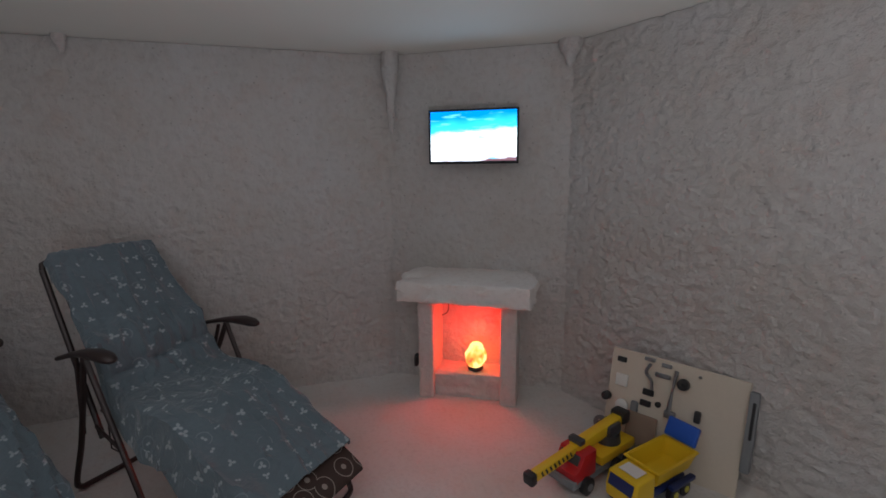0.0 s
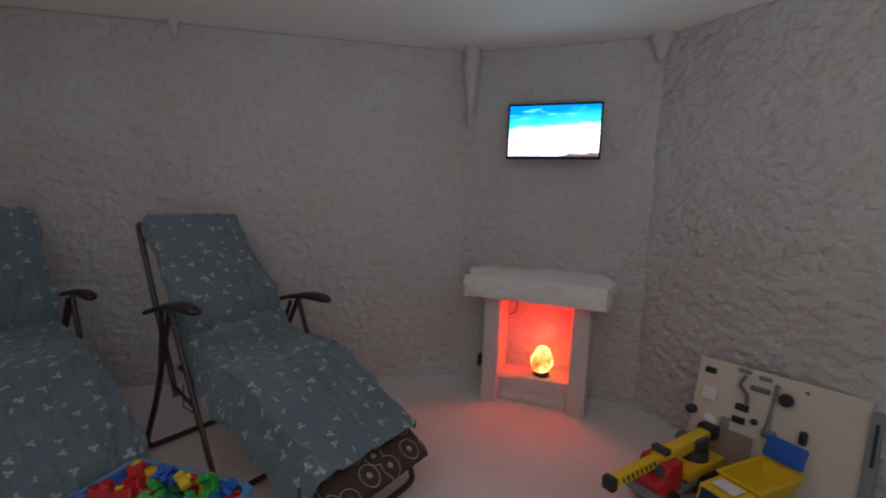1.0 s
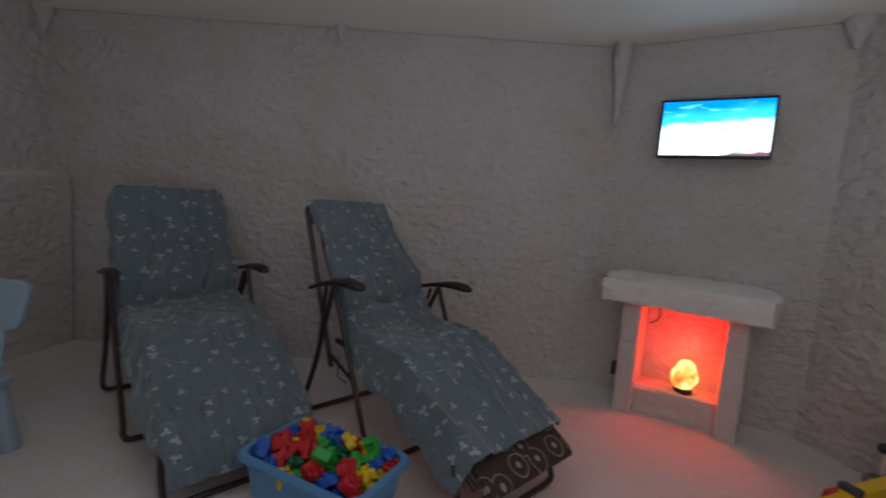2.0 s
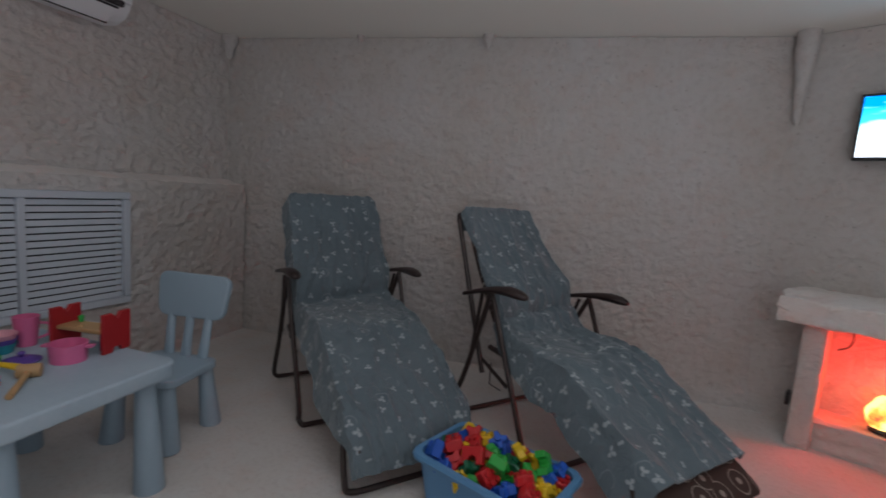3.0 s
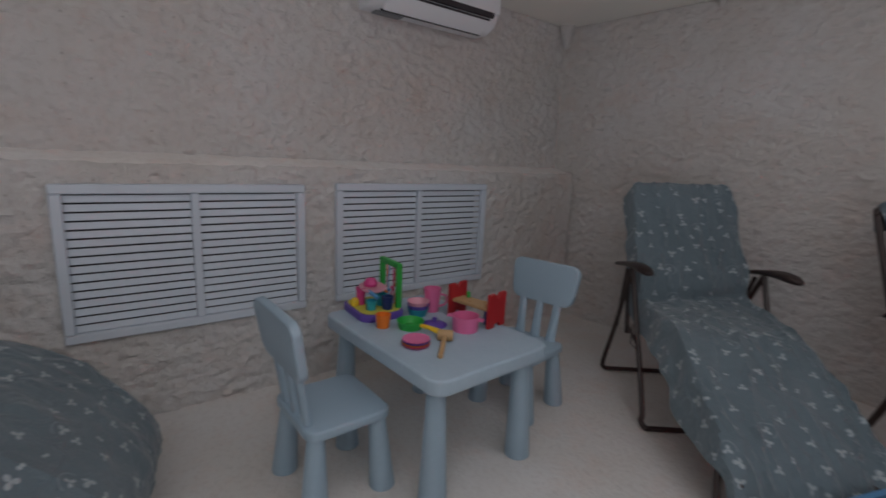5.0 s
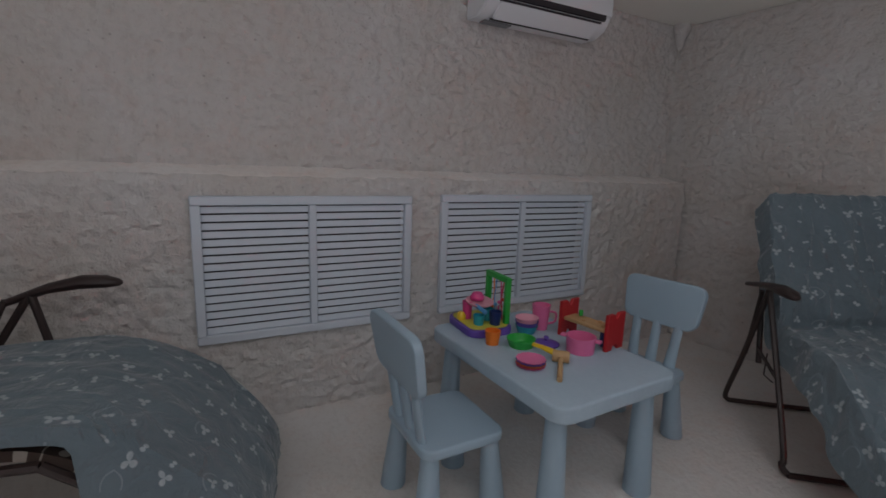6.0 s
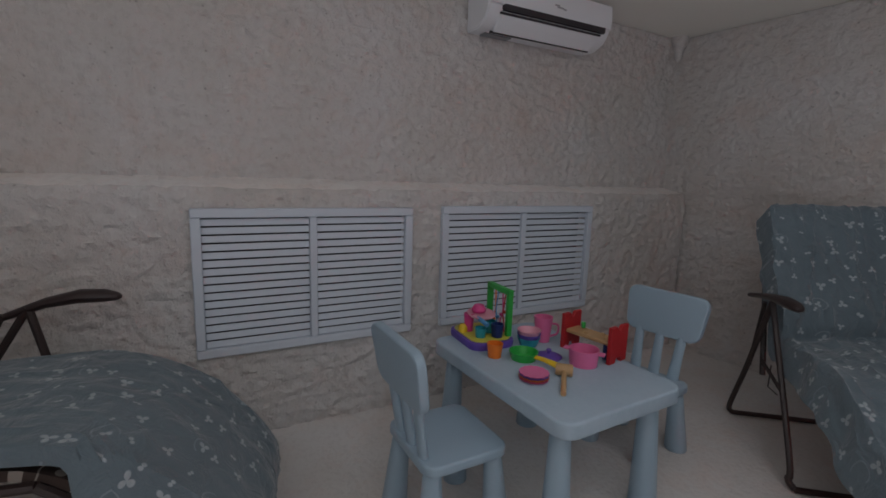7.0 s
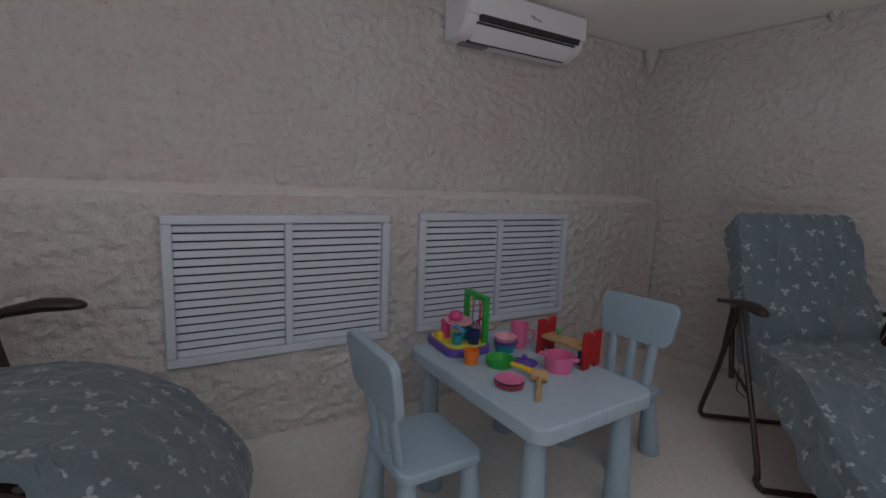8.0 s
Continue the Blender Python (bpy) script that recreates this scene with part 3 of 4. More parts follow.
def salt_lamp():
    t = thing("salt_lamp", pose(3.885, 0.062, 0.163, 0, 0, -24.5), "glowing orange rock salt lamp on a dark base", "lamp")
    bm = bmesh.new()
    lathe([(0, 0.018), (0.042, 0.02), (0.057, 0.04), (0.064, 0.07), (0.062, 0.10), (0.053, 0.13), (0.038, 0.157), (0.018, 0.173), (0, 0.177)], 16, bm)
    for v in bm.verts:
        p = v.co * 18
        v.co += Vector((noise.noise(p), noise.noise(p + Vector((9, 0, 0))), 0.5 * noise.noise(p + Vector((0, 7, 0))))) * 0.014
    part("crystal", bm, CRYSTAL, t, smooth=False)
    part("base", lathe([(0, 0), (0.045, 0), (0.048, 0.012), (0.04, 0.026), (0, 0.026)], 20), BLACK, t, "dark round base")
    return t


salt_lamp()
cable = part("lamp_cable", tube(smooth_line([(-0.115, 0.03, 0.625), (-0.11, 0.035, 0.58), (-0.125, 0.05, 0.54), (-0.16, 0.07, 0.515)]), 0.0035, 6), BLACK)
cable.matrix_world = pose(3.80, -0.035, 0, 0, 0, -24.5)
tagged(cable, "thin black cable hanging inside the fireplace", "cable")
part("socket_box", box(0.02, 0.05, 0.07, (3.525, 0.115, 0.235), 0.006, rot=Matrix.Rotation(radians(-24.5), 3, "Z")), BLACK)
tagged(bpy.data.objects["socket_box"], "small black plug box beside the fireplace", "socket")


# television
def television():
    t = thing("television", pose(3.872, 0.070, 1.571, 0, 0, -25.2), "flat black television showing a snowy landscape", "television")
    w, h = 0.518, 0.306
    bm = bmesh.new()
    b = 0.011
    for sx, sz, x, z in ((w, b, 0, h / 2 - b / 2), (w, b * 1.5, 0, -h / 2 + b * 0.75), (b, h, w / 2 - b / 2, 0), (b, h, -w / 2 + b / 2, 0)):
        box(sx, 0.03, sz, (x, 0, z), 0.003, 1, bm)
    part("bezel", bm, TV_BLACK, t)
    part("back_cover", box(w - 0.004, 0.03, h - 0.004, (0, 0.022, 0), 0.008), TV_BLACK, t)
    part("wall_bracket", box(0.18, 0.07, 0.16, (0, 0.065, 0), 0.004, 1), METAL, t)
    bm = bmesh.new()
    uvl = bm.loops.layers.uv.new("UVMap")
    vs = [bm.verts.new((x * (w / 2 - b + 0.001), -0.006, z * (h / 2 - b))) for x, z in ((-1, -1), (1, -1), (1, 1), (-1, 1))]
    f = bm.faces.new(vs)
    for l, uvc in zip(f.loops, ((0, 0), (1, 0), (1, 1), (0, 1))):
        l[uvl].uv = uvc
    part("screen", bm, SCREEN, t, "lit screen, blue sky over white snow")
    return t


television()


# loungers: own x runs from head to toe, y across
def cloth_sheet(line, wide, thick, skirt, wave, seed, tuck=None):
    """A cloth along a side profile, with sagging sides, creases and an uneven hem."""
    bm = bmesh.new()
    uvl = bm.loops.layers.uv.new("UVMap")
    pts = [Vector((x, 0, z)) for x, z in line]
    pts = smooth_line(pts, 9)
    dist = [0.0]
    for a, b in zip(pts, pts[1:]):
        dist.append(dist[-1] + (b - a).length)
    n = 56
    layers = []
    flat = {}
    for sign in (1, -1):
        rows = []
        for i, p in enumerate(pts):
            d = (pts[min(i + 1, len(pts) - 1)] - pts[max(i - 1, 0)]).normalized()
            nrm = Vector((-d.z, 0, d.x))
            if nrm.z < 0 and abs(nrm.x) < 0.3:
                nrm = -nrm
            row = []
            sk = skirt(dist[i] / dist[-1])
            half = wide(dist[i] / dist[-1])
            for j in range(n + 1):
                s = -1 + 2 * j / n
                reach = half + sk[0 if s < 0 else 1]
                q = abs(s) * reach
                if q <= half:
                    y, drop = q, 0.0
                else:
                    y, drop = half + 0.25 * (q - half), (q - half)
                y = math.copysign(y, s)
                u = Vector((dist[i] * 5 + seed, s * 2.2, seed))
                crease = wave * (noise.noise(u) + 0.5 * noise.noise(u * 2.7)) + 0.2 * wave * (1 - abs(noise.noise(Vector((dist[i] * 3 + s * 4, seed, s)))) * 3)
                crease += 0.7 * wave * noise.noise(Vector((dist[i] * 4 + s * 2.5, dist[i] * 2 - s * 3.5, seed + 4)))
                # long soft folds that run mostly along the cloth and wander across it
                f1 = noise.noise(Vector((dist[i] * 1.6 + seed, s * 3.4 + dist[i] * 1.1, seed + 9)))
                f2 = noise.noise(Vector((dist[i] * 2.4 - s * 2.0, s * 4.0 - dist[i] * 1.5, seed + 21)))
                crease += wave * (1.8 * max(0.0, 1 - 6 * abs(f1)) ** 1.5 + 1.2 * max(0.0, 1 - 7 * abs(f2)) ** 1.5)
                calm = min(1.0, 0.08 + (dist[i] / 0.34) ** 1.5)
                crease *= calm
                if tuck:
                    # the cloth is drawn down into the fold between back and seat
                    u_t = (dist[i] - tuck + 0.03 * s) / 0.022
                    crease -= 0.028 * math.exp(-u_t * u_t) * (1 - 0.5 * s * s)
                    crease += 0.016 * math.exp(-((dist[i] - tuck + 0.11) / 0.06) ** 2)
                co = p + Vector((0, y, 0)) + nrm * (crease + sign * thick / 2) - (nrm * 0.75 + Vector((0, 0, 0.3))) * drop
                if drop:
                    co += Vector((0.012 * noise.noise(Vector((dist[i] * 14, seed, 3))), 0.02 * math.copysign(1, s) * noise.noise(Vector((dist[i] * 9, seed + 5, 1))), 0))
                v = bm.verts.new(co)
                flat[v] = (dist[i], math.copysign(q, s))
                row.append(v)
            rows.append(row)
        layers.append(rows)
    m = len(pts)
    for k, rows in enumerate(layers):
        for i in range(m - 1):
            for j in range(n):
                q = (rows[i][j], rows[i + 1][j], rows[i + 1][j + 1], rows[i][j + 1])
                bm.faces.new(q if k else q[::-1])
    a, b = layers
    for i in range(m - 1):
        bm.faces.new((a[i][0], b[i][0], b[i + 1][0], a[i + 1][0]))
        bm.faces.new((a[i + 1][n], b[i + 1][n], b[i][n], a[i][n]))
    for j in range(n):
        bm.faces.new((a[0][j + 1], b[0][j + 1], b[0][j], a[0][j]))
        bm.faces.new((a[m - 1][j], b[m - 1][j], b[m - 1][j + 1], a[m - 1][j + 1]))
    for f in bm.faces:
        for l in f.loops:
            l[uvl].uv = flat[l.vert]
    bmesh.ops.recalc_face_normals(bm, faces=bm.faces[:])
    return bm


def lounger(m, label, profile, arm_u, arm_z, feet, toe, group="folding loungers"):
    t = thing("folding_lounger", m, label, "lounger", group)
    hw = 0.24
    (bx, bz), seat, knee, (tx, tz) = profile
    # side rails of the bed, and the cross bars
    for s in (-1, 1):
        y = s * hw
        part("back_rail", tube([(bx, y, bz - 0.03), (seat[0] - 0.16, y, seat[1] - 0.19)], 0.0125), FRAME, t)
        part("seat_rail", tube(smooth_line([(seat[0] - 0.12, y, seat[1] - 0.05), knee_pt(knee, y, -0.045)], 4), 0.0125), FRAME, t)
        part("foot_rail", tube([knee_pt(knee, y, -0.045), (tx - 0.02, y, tz - 0.04)], 0.0125), FRAME, t)
    part("head_bar", tube(smooth_line([(bx, -hw, bz - 0.03), (bx - 0.015, -hw + 0.05, bz), (bx - 0.015, hw - 0.05, bz), (bx, hw, bz - 0.03)], 5), 0.0125), FRAME, t)
    # padded bed
    pad = [(bx + 0.01, bz + 0.0), ((bx + seat[0]) / 2 - 0.02, (bz + seat[1]) / 2 - 0.04), (seat[0], seat[1] - 0.055), ((seat[0] + knee[0]) / 2, (seat[1] + knee[1]) / 2 - 0.035), (knee[0], knee[1] - 0.03), (tx, tz - 0.012), (tx + 0.015, tz - 0.06), (tx - 0.02, tz - 0.10)]
    part("cushion", cloth_sheet(pad, lambda s: 0.205 + 0.03 * min(1, s * 1.6), 0.026, lambda s: (0, 0), 0.0, 3), BROWN_CLOTH, t, "brown cushion with pale swirls")
    # armrests
    for s in (-1, 1):
        u0, u1 = arm_u[(s + 1) // 2]
        z0, z1 = arm_z[(s + 1) // 2]
        y = s * 0.31
        rows = [(0.0, 0.012, 0.010), (0.3, 0.016, 0.012), (0.55, 0.026, 0.017), (0.75, 0.032, 0.022), (0.9, 0.031, 0.020), (0.98, 0.02, 0.012), (1.0, 0.008, 0.006)]
        bm = bmesh.new()
        rings = []
        for q, wy_, hz in rows:
            x = u0 + (u1 - u0) * q
            z = z0 + (z1 - z0) * math.sin(min(q, 0.85) * 1.85) - 0.05 * max(0, q - 0.85)
            rings.append([bm.verts.new((x, y + wy_ * math.cos(a), z + hz * math.sin(a))) for a in [2 * math.pi * k / 12 for k in range(12)]])
        for a, b in zip(rings, rings[1:]):
            for k in range(12):
                bm.faces.new((a[k], b[k], b[(k + 1) % 12], a[(k + 1) % 12]))
        bm.faces.new(rings[0])
        bm.faces.new(rings[-1][::-1])
        bmesh.ops.recalc_face_normals(bm, faces=bm.faces[:])
        part("armrest", bm, ARM, t, "dark brown moulded armrest")
        top = (u0 + 0.45 * (u1 - u0), y * 0.97, z1 - 0.03)
        yy = s * 0.29
        front, rear = feet
        part("front_leg", tube(smooth_line([top, (front - 0.035, yy, 0.12), (front - 0.02, yy, 0.035), (front + 0.01, yy * 0.96, 0.012)], 5), 0.012), FRAME, t)
        part("rear_leg", tube(smooth_line([top, (rear + 0.12, yy, 0.30), (rear + 0.01, yy, 0.06), (rear, yy * 0.93, 0.016)], 5), 0.012), FRAME, t)
        part("arm_strut", tube([(u0 + 0.30 * (u1 - u0), y * 0.97, z1 - 0.05), (rear + 0.13, yy * 0.98, 0.32)], 0.009), FRAME, t)
        part("lock_plate", box(0.20, 0.006, 0.022, ((front + rear) / 2 + 0.02, yy * 0.95, 0.345), 0.003, 1, rot=Matrix.Rotation(radians(18), 3, "Y")), FRAME, t)
    part("rear_cross_bar", tube([(rear, -0.27, 0.016), (rear - 0.004, 0, 0.014), (rear, 0.27, 0.016)], 0.012), FRAME, t)
    part("front_cross_bar", tube([(front + 0.01, -0.28, 0.012), (front + 0.012, 0, 0.013), (front + 0.01, 0.28, 0.012)], 0.012), FRAME, t)
    # toe loop
    lx = toe
    loop = [(lx - 0.06, -0.265, tz + 0.02), (lx - 0.02, -0.265, 0.06), (lx, -0.245, 0.014), (lx + 0.005, -0.1, 0.012), (lx + 0.005, 0.1, 0.012), (lx, 0.245, 0.014), (lx - 0.02, 0.265, 0.06), (lx - 0.06, 0.265, tz + 0.02)]
    part("toe_loop", tube(smooth_line(loop, 4), 0.012), FRAME, t)
    part("prop_wire", tube([(seat[0] - 0.1, -0.24, 0.36), (seat[0] - 0.1, -0.24, 0.26), (seat[0] - 0.02, -0.24, 0.26)], 0.003, 6), FRAME, t)
    return t


def knee_pt(knee, y, dz):
    return (knee[0], y, knee[1] + dz)


def blanket(m, profile, half, skirt, seed, label, wave=0.010, tuck=None):
    line = [(x, z + 0.028) for x, z in profile]
    bm = cloth_sheet(line, half, 0.008, skirt, wave, seed, tuck)
    ob = part("fleece_blanket", bm, FLEECE)
    ob.matrix_world = m
    return tagged(ob, label, "blanket", "fleece blankets")


TURN = -39


def bed(hx):
    """Side line of a lounger's bed: head, fold of the seat, knee, toe."""
    return ((hx, 1.02), (0.47, 0.48), (0.84, 0.45), (1.26, 0.215))


def cover(hx):
    """Side line of the blanket, from behind the head down to the toe."""
    back = [(hx + 0.045 + (0.375 - hx) * k, 0.975 - 0.43 * k) for k in (0.0, 0.45, 0.8)]
    return [(hx - 0.05, 0.90), (hx - 0.052, 0.975), (hx - 0.035, 1.015), (hx + 0.008, 1.024)] + back + [(0.44, 0.51), (0.49, 0.484), (0.55, 0.476), (0.68, 0.472), (0.84, 0.45), (1.04, 0.345), (1.23, 0.235)]


BACK_FOLD = 0.755


def back_width(s, w, grow, top):
    """Half width along the cloth: rounded at the head, then a little wider towards the toe."""
    return (w + grow * min(1, s * 1.6)) * (1 - 0.16 * math.exp(-((s - top) / 0.02) ** 2)) - 0.02 * max(0.0, 1 - s / top)


L2 = pose(0.97, -0.20, 0, 0, 0, TURN)
L1 = pose(2.01, -0.14, 0, 0, 0, TURN)
lounger(L2, "folding lounger with brown tube frame under a blanket", bed(0.15), ((0.25, 0.65), (0.28, 0.675)), ((0.645, 0.692), (0.64, 0.69)), (0.725, 0.145), 1.28)
lounger(L1, "folding lounger with brown swirled cushion showing at its toe", bed(0.01), ((0.21, 0.64), (0.25, 0.65)), ((0.655, 0.735), (0.62, 0.68)), (0.71, 0.13), 1.22)
blanket(L2, cover(0.15) + [(1.30, 0.16), (1.325, 0.07)], lambda s: back_width(s, 0.25, 0.010, 0.075), lambda s: ((0.085 + 0.11 * max(0, min(1, (s - 0.42) * 3)) * (1 - 0.45 * s)) * (1 - 0.85 * max(0, min(1, (s - 0.78) * 5))), 0.035), 1.0, "blue-grey fleece blanket with small white prints over a lounger", tuck=BACK_FOLD)
blanket(L1, cover(0.01), lambda s: back_width(s, 0.215, 0.035, 0.08), lambda s: (0.035 + 0.14 * max(0.0, min(1.0, (s - 0.45) * 5)) * (1.25 - 0.5 * s), 0.035), 7.0, "blue-grey printed fleece blanket spread over a lounger", tuck=BACK_FOLD)

BED3 = ((0.0, 1.0), (0.50, 0.50), (0.95, 0.50), (1.30, 0.26))
COVER3 = [(-0.03, 0.95), (0.02, 1.01), (0.3, 0.72), (0.52, 0.545), (0.75, 0.535), (0.96, 0.53), (1.12, 0.475), (1.28, 0.34), (1.38, 0.20), (1.40, 0.10)]
L3 = pose(0.50, -4.03, 0.0, 0, 0, 78)
lounger(L3, "folding lounger beside the ledge, draped with a blanket", BED3, ((0.44, 0.85), (0.50, 0.94)), ((0.61, 0.735), (0.61, 0.735)), (0.86, 0.34), 1.26)
blanket(L3, COVER3, lambda s: 0.26, lambda s: (0.035 + 0.22 * max(0, min(1, (s - 0.69) * 14)), 0.05), 13.0, "blue-grey printed fleece blanket hanging over a lounger", wave=0.0035)


# children's table and chairs
def kids_table():
    t = thing("childrens_table", pose(0.855, -1.695, -0.012, 0, 0, 2.5), "pale blue plastic children's table with round tapered legs", "table")
    part("tabletop", slab(round_rect(0.77, 0.55, 0.055, 6), 0.425, 0.48, 0.010, 3), DUSTY_BLUE, t, "salt-dusted pale blue top")
    for sx in (-1, 1):
        for sy in (-1, 1):
            bm = lathe([(0, 0), (0.047, 0), (0.049, 0.006), (0.031, 0.43), (0, 0.43)], 24)
            for v in bm.verts:
                k = v.co.z / 0.43
                v.co += Vector((sx * (0.312 - 0.012 * k), sy * (0.215 - 0.008 * k), 0))
            part("leg", bm, BLUE_PLASTIC, t)
    return t


kids_table()


def kids_chair(m, label):
    """Own y runs from the back to the front."""
    t = thing("childrens_chair", m, label, "chair", "chairs at the children's table")
    part("seat", slab(round_rect(0.32, 0.30, 0.045, 5), 0.265, 0.30, 0.010, 3), BLUE_PLASTIC, t)
    for sx in (-1, 1):
        for sy in (-1, 1):
            bm = lathe([(0, 0), (0.043, 0), (0.045, 0.006), (0.028, 0.27), (0, 0.27)], 20)
            for v in bm.verts:
                k = v.co.z / 0.27
                v.co += Vector((sx * (0.135 - 0.02 * k), sy * (0.125 - 0.015 * k), 0))
            part("leg", bm, BLUE_PLASTIC, t)
    lean = Matrix.Translation((0, -0.125, 0.285)) @ Matrix.Rotation(radians(9), 4, "X")
    for x in (-0.085, 0, 0.085):
        bm = bmesh.new()
        rings = []
        for z, w in ((0.0, 0.027), (0.1, 0.022), (0.2, 0.020)):
            rings.append([bm.verts.new((x * (1 + z * 0.6) + w * math.cos(a), 0.014 * math.sin(a), z)) for a in [2 * math.pi * k / 12 for k in range(12)]])
        for a, b in zip(rings, rings[1:]):
            for k in range(12):
                bm.faces.new((a[k], b[k], b[(k + 1) % 12], a[(k + 1) % 12]))
        bmesh.ops.recalc_face_normals(bm, faces=bm.faces[:])
        bm.transform(lean)
        part("spindle", bm, BLUE_PLASTIC, t)
    pts = [(x * (1.0 + 0.10 * (y + 0.1)), y) for x, y in round_rect(0.34, 0.20, 0.045, 5)]
    bm = slab(pts, -0.016, 0.016, 0.008, 3)
    for v in bm.verts:
        x, y, z = v.co
        v.co = Vector((x * (1 + 0.5 * (y + 0.02)), -z - 0.25 * x * x, y + 0.285))
    bm.transform(lean)
    part("backrest", bm, BLUE_PLASTIC, t)
    return t


kids_chair(pose(0.875, -2.12, -0.008, 0, 0, 1), "pale blue plastic children's chair drawn out from the table")
kids_chair(pose(0.865, -1.175, 0, 0, 0, 189), "pale blue plastic children's chair facing the table by the lounger")


# toys on the table
TOP = 0.467


def toy(name, x, y, label, category="toy", turn=0, z=TOP, group=""):
    return thing(name, pose(x - 0.012, y + 0.012, z, 0, 0, turn), label, category, group)


def cup_profile(r0, r1, h, wall=0.003):
    return [(0, 0), (r0, 0), (r0 + (r1 - r0) * 0.5, h * 0.5), (r1, h), (r1 - wall, h), (r0 - wall + (r1 - r0) * 0.5, h * 0.5), (r0 - wall, wall), (0, wall)]


t = toy("orange_cup", 0.765, -1.865, "small orange plastic toy cup", "cup")
part("cup_body", lathe(cup_profile(0.024, 0.031, 0.055)), ORANGE, t)
t = toy("toy_frying_pan", 0.825, -1.775, "green toy frying pan with a yellow handle", "toy pan", 22)
part("pan_body", lathe(cup_profile(0.045, 0.055, 0.032), 28), GREEN, t)
part("handle", tube([(0.052, -0.005, 0.024), (0.09, -0.01, 0.026), (0.16, -0.018, 0.022), (0.165, -0.018, 0.022)], [0.008, 0.009, 0.013, 0.006], 8, flat=0.6), YELLOW, t, "yellow handle")
t = toy("round_toy_cover", 0.85, -1.675, "round purple toy cover with a knob" , "toy")
part("lid_plate", lathe([(0, 0.0), (0.05, 0.0), (0.052, 0.006), (0.03, 0.014), (0, 0.017)], 28), PURPLE, t)
part("knob", lathe([(0, 0.014), (0.006, 0.016), (0.006, 0.022), (0.011, 0.028), (0.008, 0.034), (0, 0.035)], 14), PURPLE, t)
t = toy("toy_pot", 0.955, -1.60, "pink plastic toy cooking pot", "toy pot", 30)
part("pot_body", lathe(cup_profile(0.050, 0.055, 0.062, 0.004), 30), PINK, t)
for s in (-1, 1):
    part("handle", box(0.022, 0.028, 0.008, (s * 0.064, 0, 0.052), 0.003), PINK, t)
t = toy("toy_plates", 0.985, -1.855, "stack of scalloped pink and red toy plates", "toy plates")
for k, mat in enumerate((HOTPINK, ORANGE, PURPLE, PINK)):
    bm = bmesh.new()
    z = 0.0065 * k
    n = 48
    rings = []
    for r, dz in ((0.0, 0.002), (0.036, 0.002), (0.05, 0.008), (0.05, 0.010), (0.036, 0.005), (0.0, 0.005)):
        if r == 0:
            rings.append([bm.verts.new((0, 0, z + dz))])
        else:
            rings.append([bm.verts.new(((r * (1 + (0.04 if r > 0.04 else 0) * math.cos(14 * a))) * math.cos(a), r * (1 + (0.04 if r > 0.04 else 0) * math.cos(14 * a)) * math.sin(a), z + dz)) for a in [2 * math.pi * i / n for i in range(n)]])
    for p, q in zip(rings, rings[1:]):
        for i in range(n):
            j = (i + 1) % n
            if len(p) == 1:
                bm.faces.new((p[0], q[i], q[j]))
            elif len(q) == 1:
                bm.faces.new((p[i], q[0], p[j]))
            else:
                bm.faces.new((p[i], q[i], q[j], p[j]))
    bmesh.ops.recalc_face_normals(bm, faces=bm.faces[:])
    part("plate", bm, mat, t)
t = toy("toy_mallet", 1.0, -1.735, "wooden toy mallet lying on the table", "mallet", -43)
part("head", lathe([(0, 0), (0.019, 0), (0.021, 0.004), (0.021, 0.054), (0.019, 0.058), (0, 0.058)], 18, m=Matrix.Translation((0, -0.029, 0.021)) @ Matrix.Rotation(radians(-90), 4, "X")), WOOD, t)
part("handle", tube([(0.015, 0, 0.02), (0.08, 0, 0.014), (0.165, 0, 0.010)], [0.009, 0.009, 0.0095], 10), WOOD, t)
t = toy("toy_jug", 0.70, -1.58, "pink plastic toy jug", "toy jug", 60)
part("jug_body", lathe(cup_profile(0.029, 0.039, 0.106), 24), PINK, t)
part("handle", tube(smooth_line([(0.034, 0, 0.078), (0.062, 0, 0.07), (0.06, 0, 0.035), (0.03, 0, 0.022)], 5), 0.005, 8), PINK, t)
t = toy("toy_bowls", 0.715, -1.665, "stack of teal, lilac and pink toy bowls", "toy bowls")
for k, mat in enumerate((TEAL, PURPLE, PALEPINK)):
    part("bowl", lathe([(r, z + 0.016 * k) for r, z in cup_profile(0.034, 0.047 + 0.001 * k, 0.034)], 26), mat, t)

# hammering bench
t = toy("hammering_bench", 0.885, -1.485, "wooden hammering bench with red notched ends", "toy bench", 10)
for s in (-1, 1):
    w, h = 0.11, 0.142
    pts = [(-w / 2, 0), (-0.02, 0), (-0.012, 0.018), (0.012, 0.018), (0.02, 0), (w / 2, 0), (w / 2, h), (0.018, h), (0.0, h - 0.022), (-0.018, h), (-w / 2, h)]
    bm = slab(pts, -0.008, 0.008, 0.002, 1)
    bm.transform(Matrix.Translation((s * 0.105, 0, 0)) @ Matrix.Rotation(radians(90), 4, "Z") @ Matrix.Rotation(radians(90), 4, "X"))
    part("end_board", bm, RED_WOOD, t, "red painted end board")
part("plank", box(0.20, 0.08, 0.014, (0, 0, 0.072), 0.003, 1), WOOD, t)
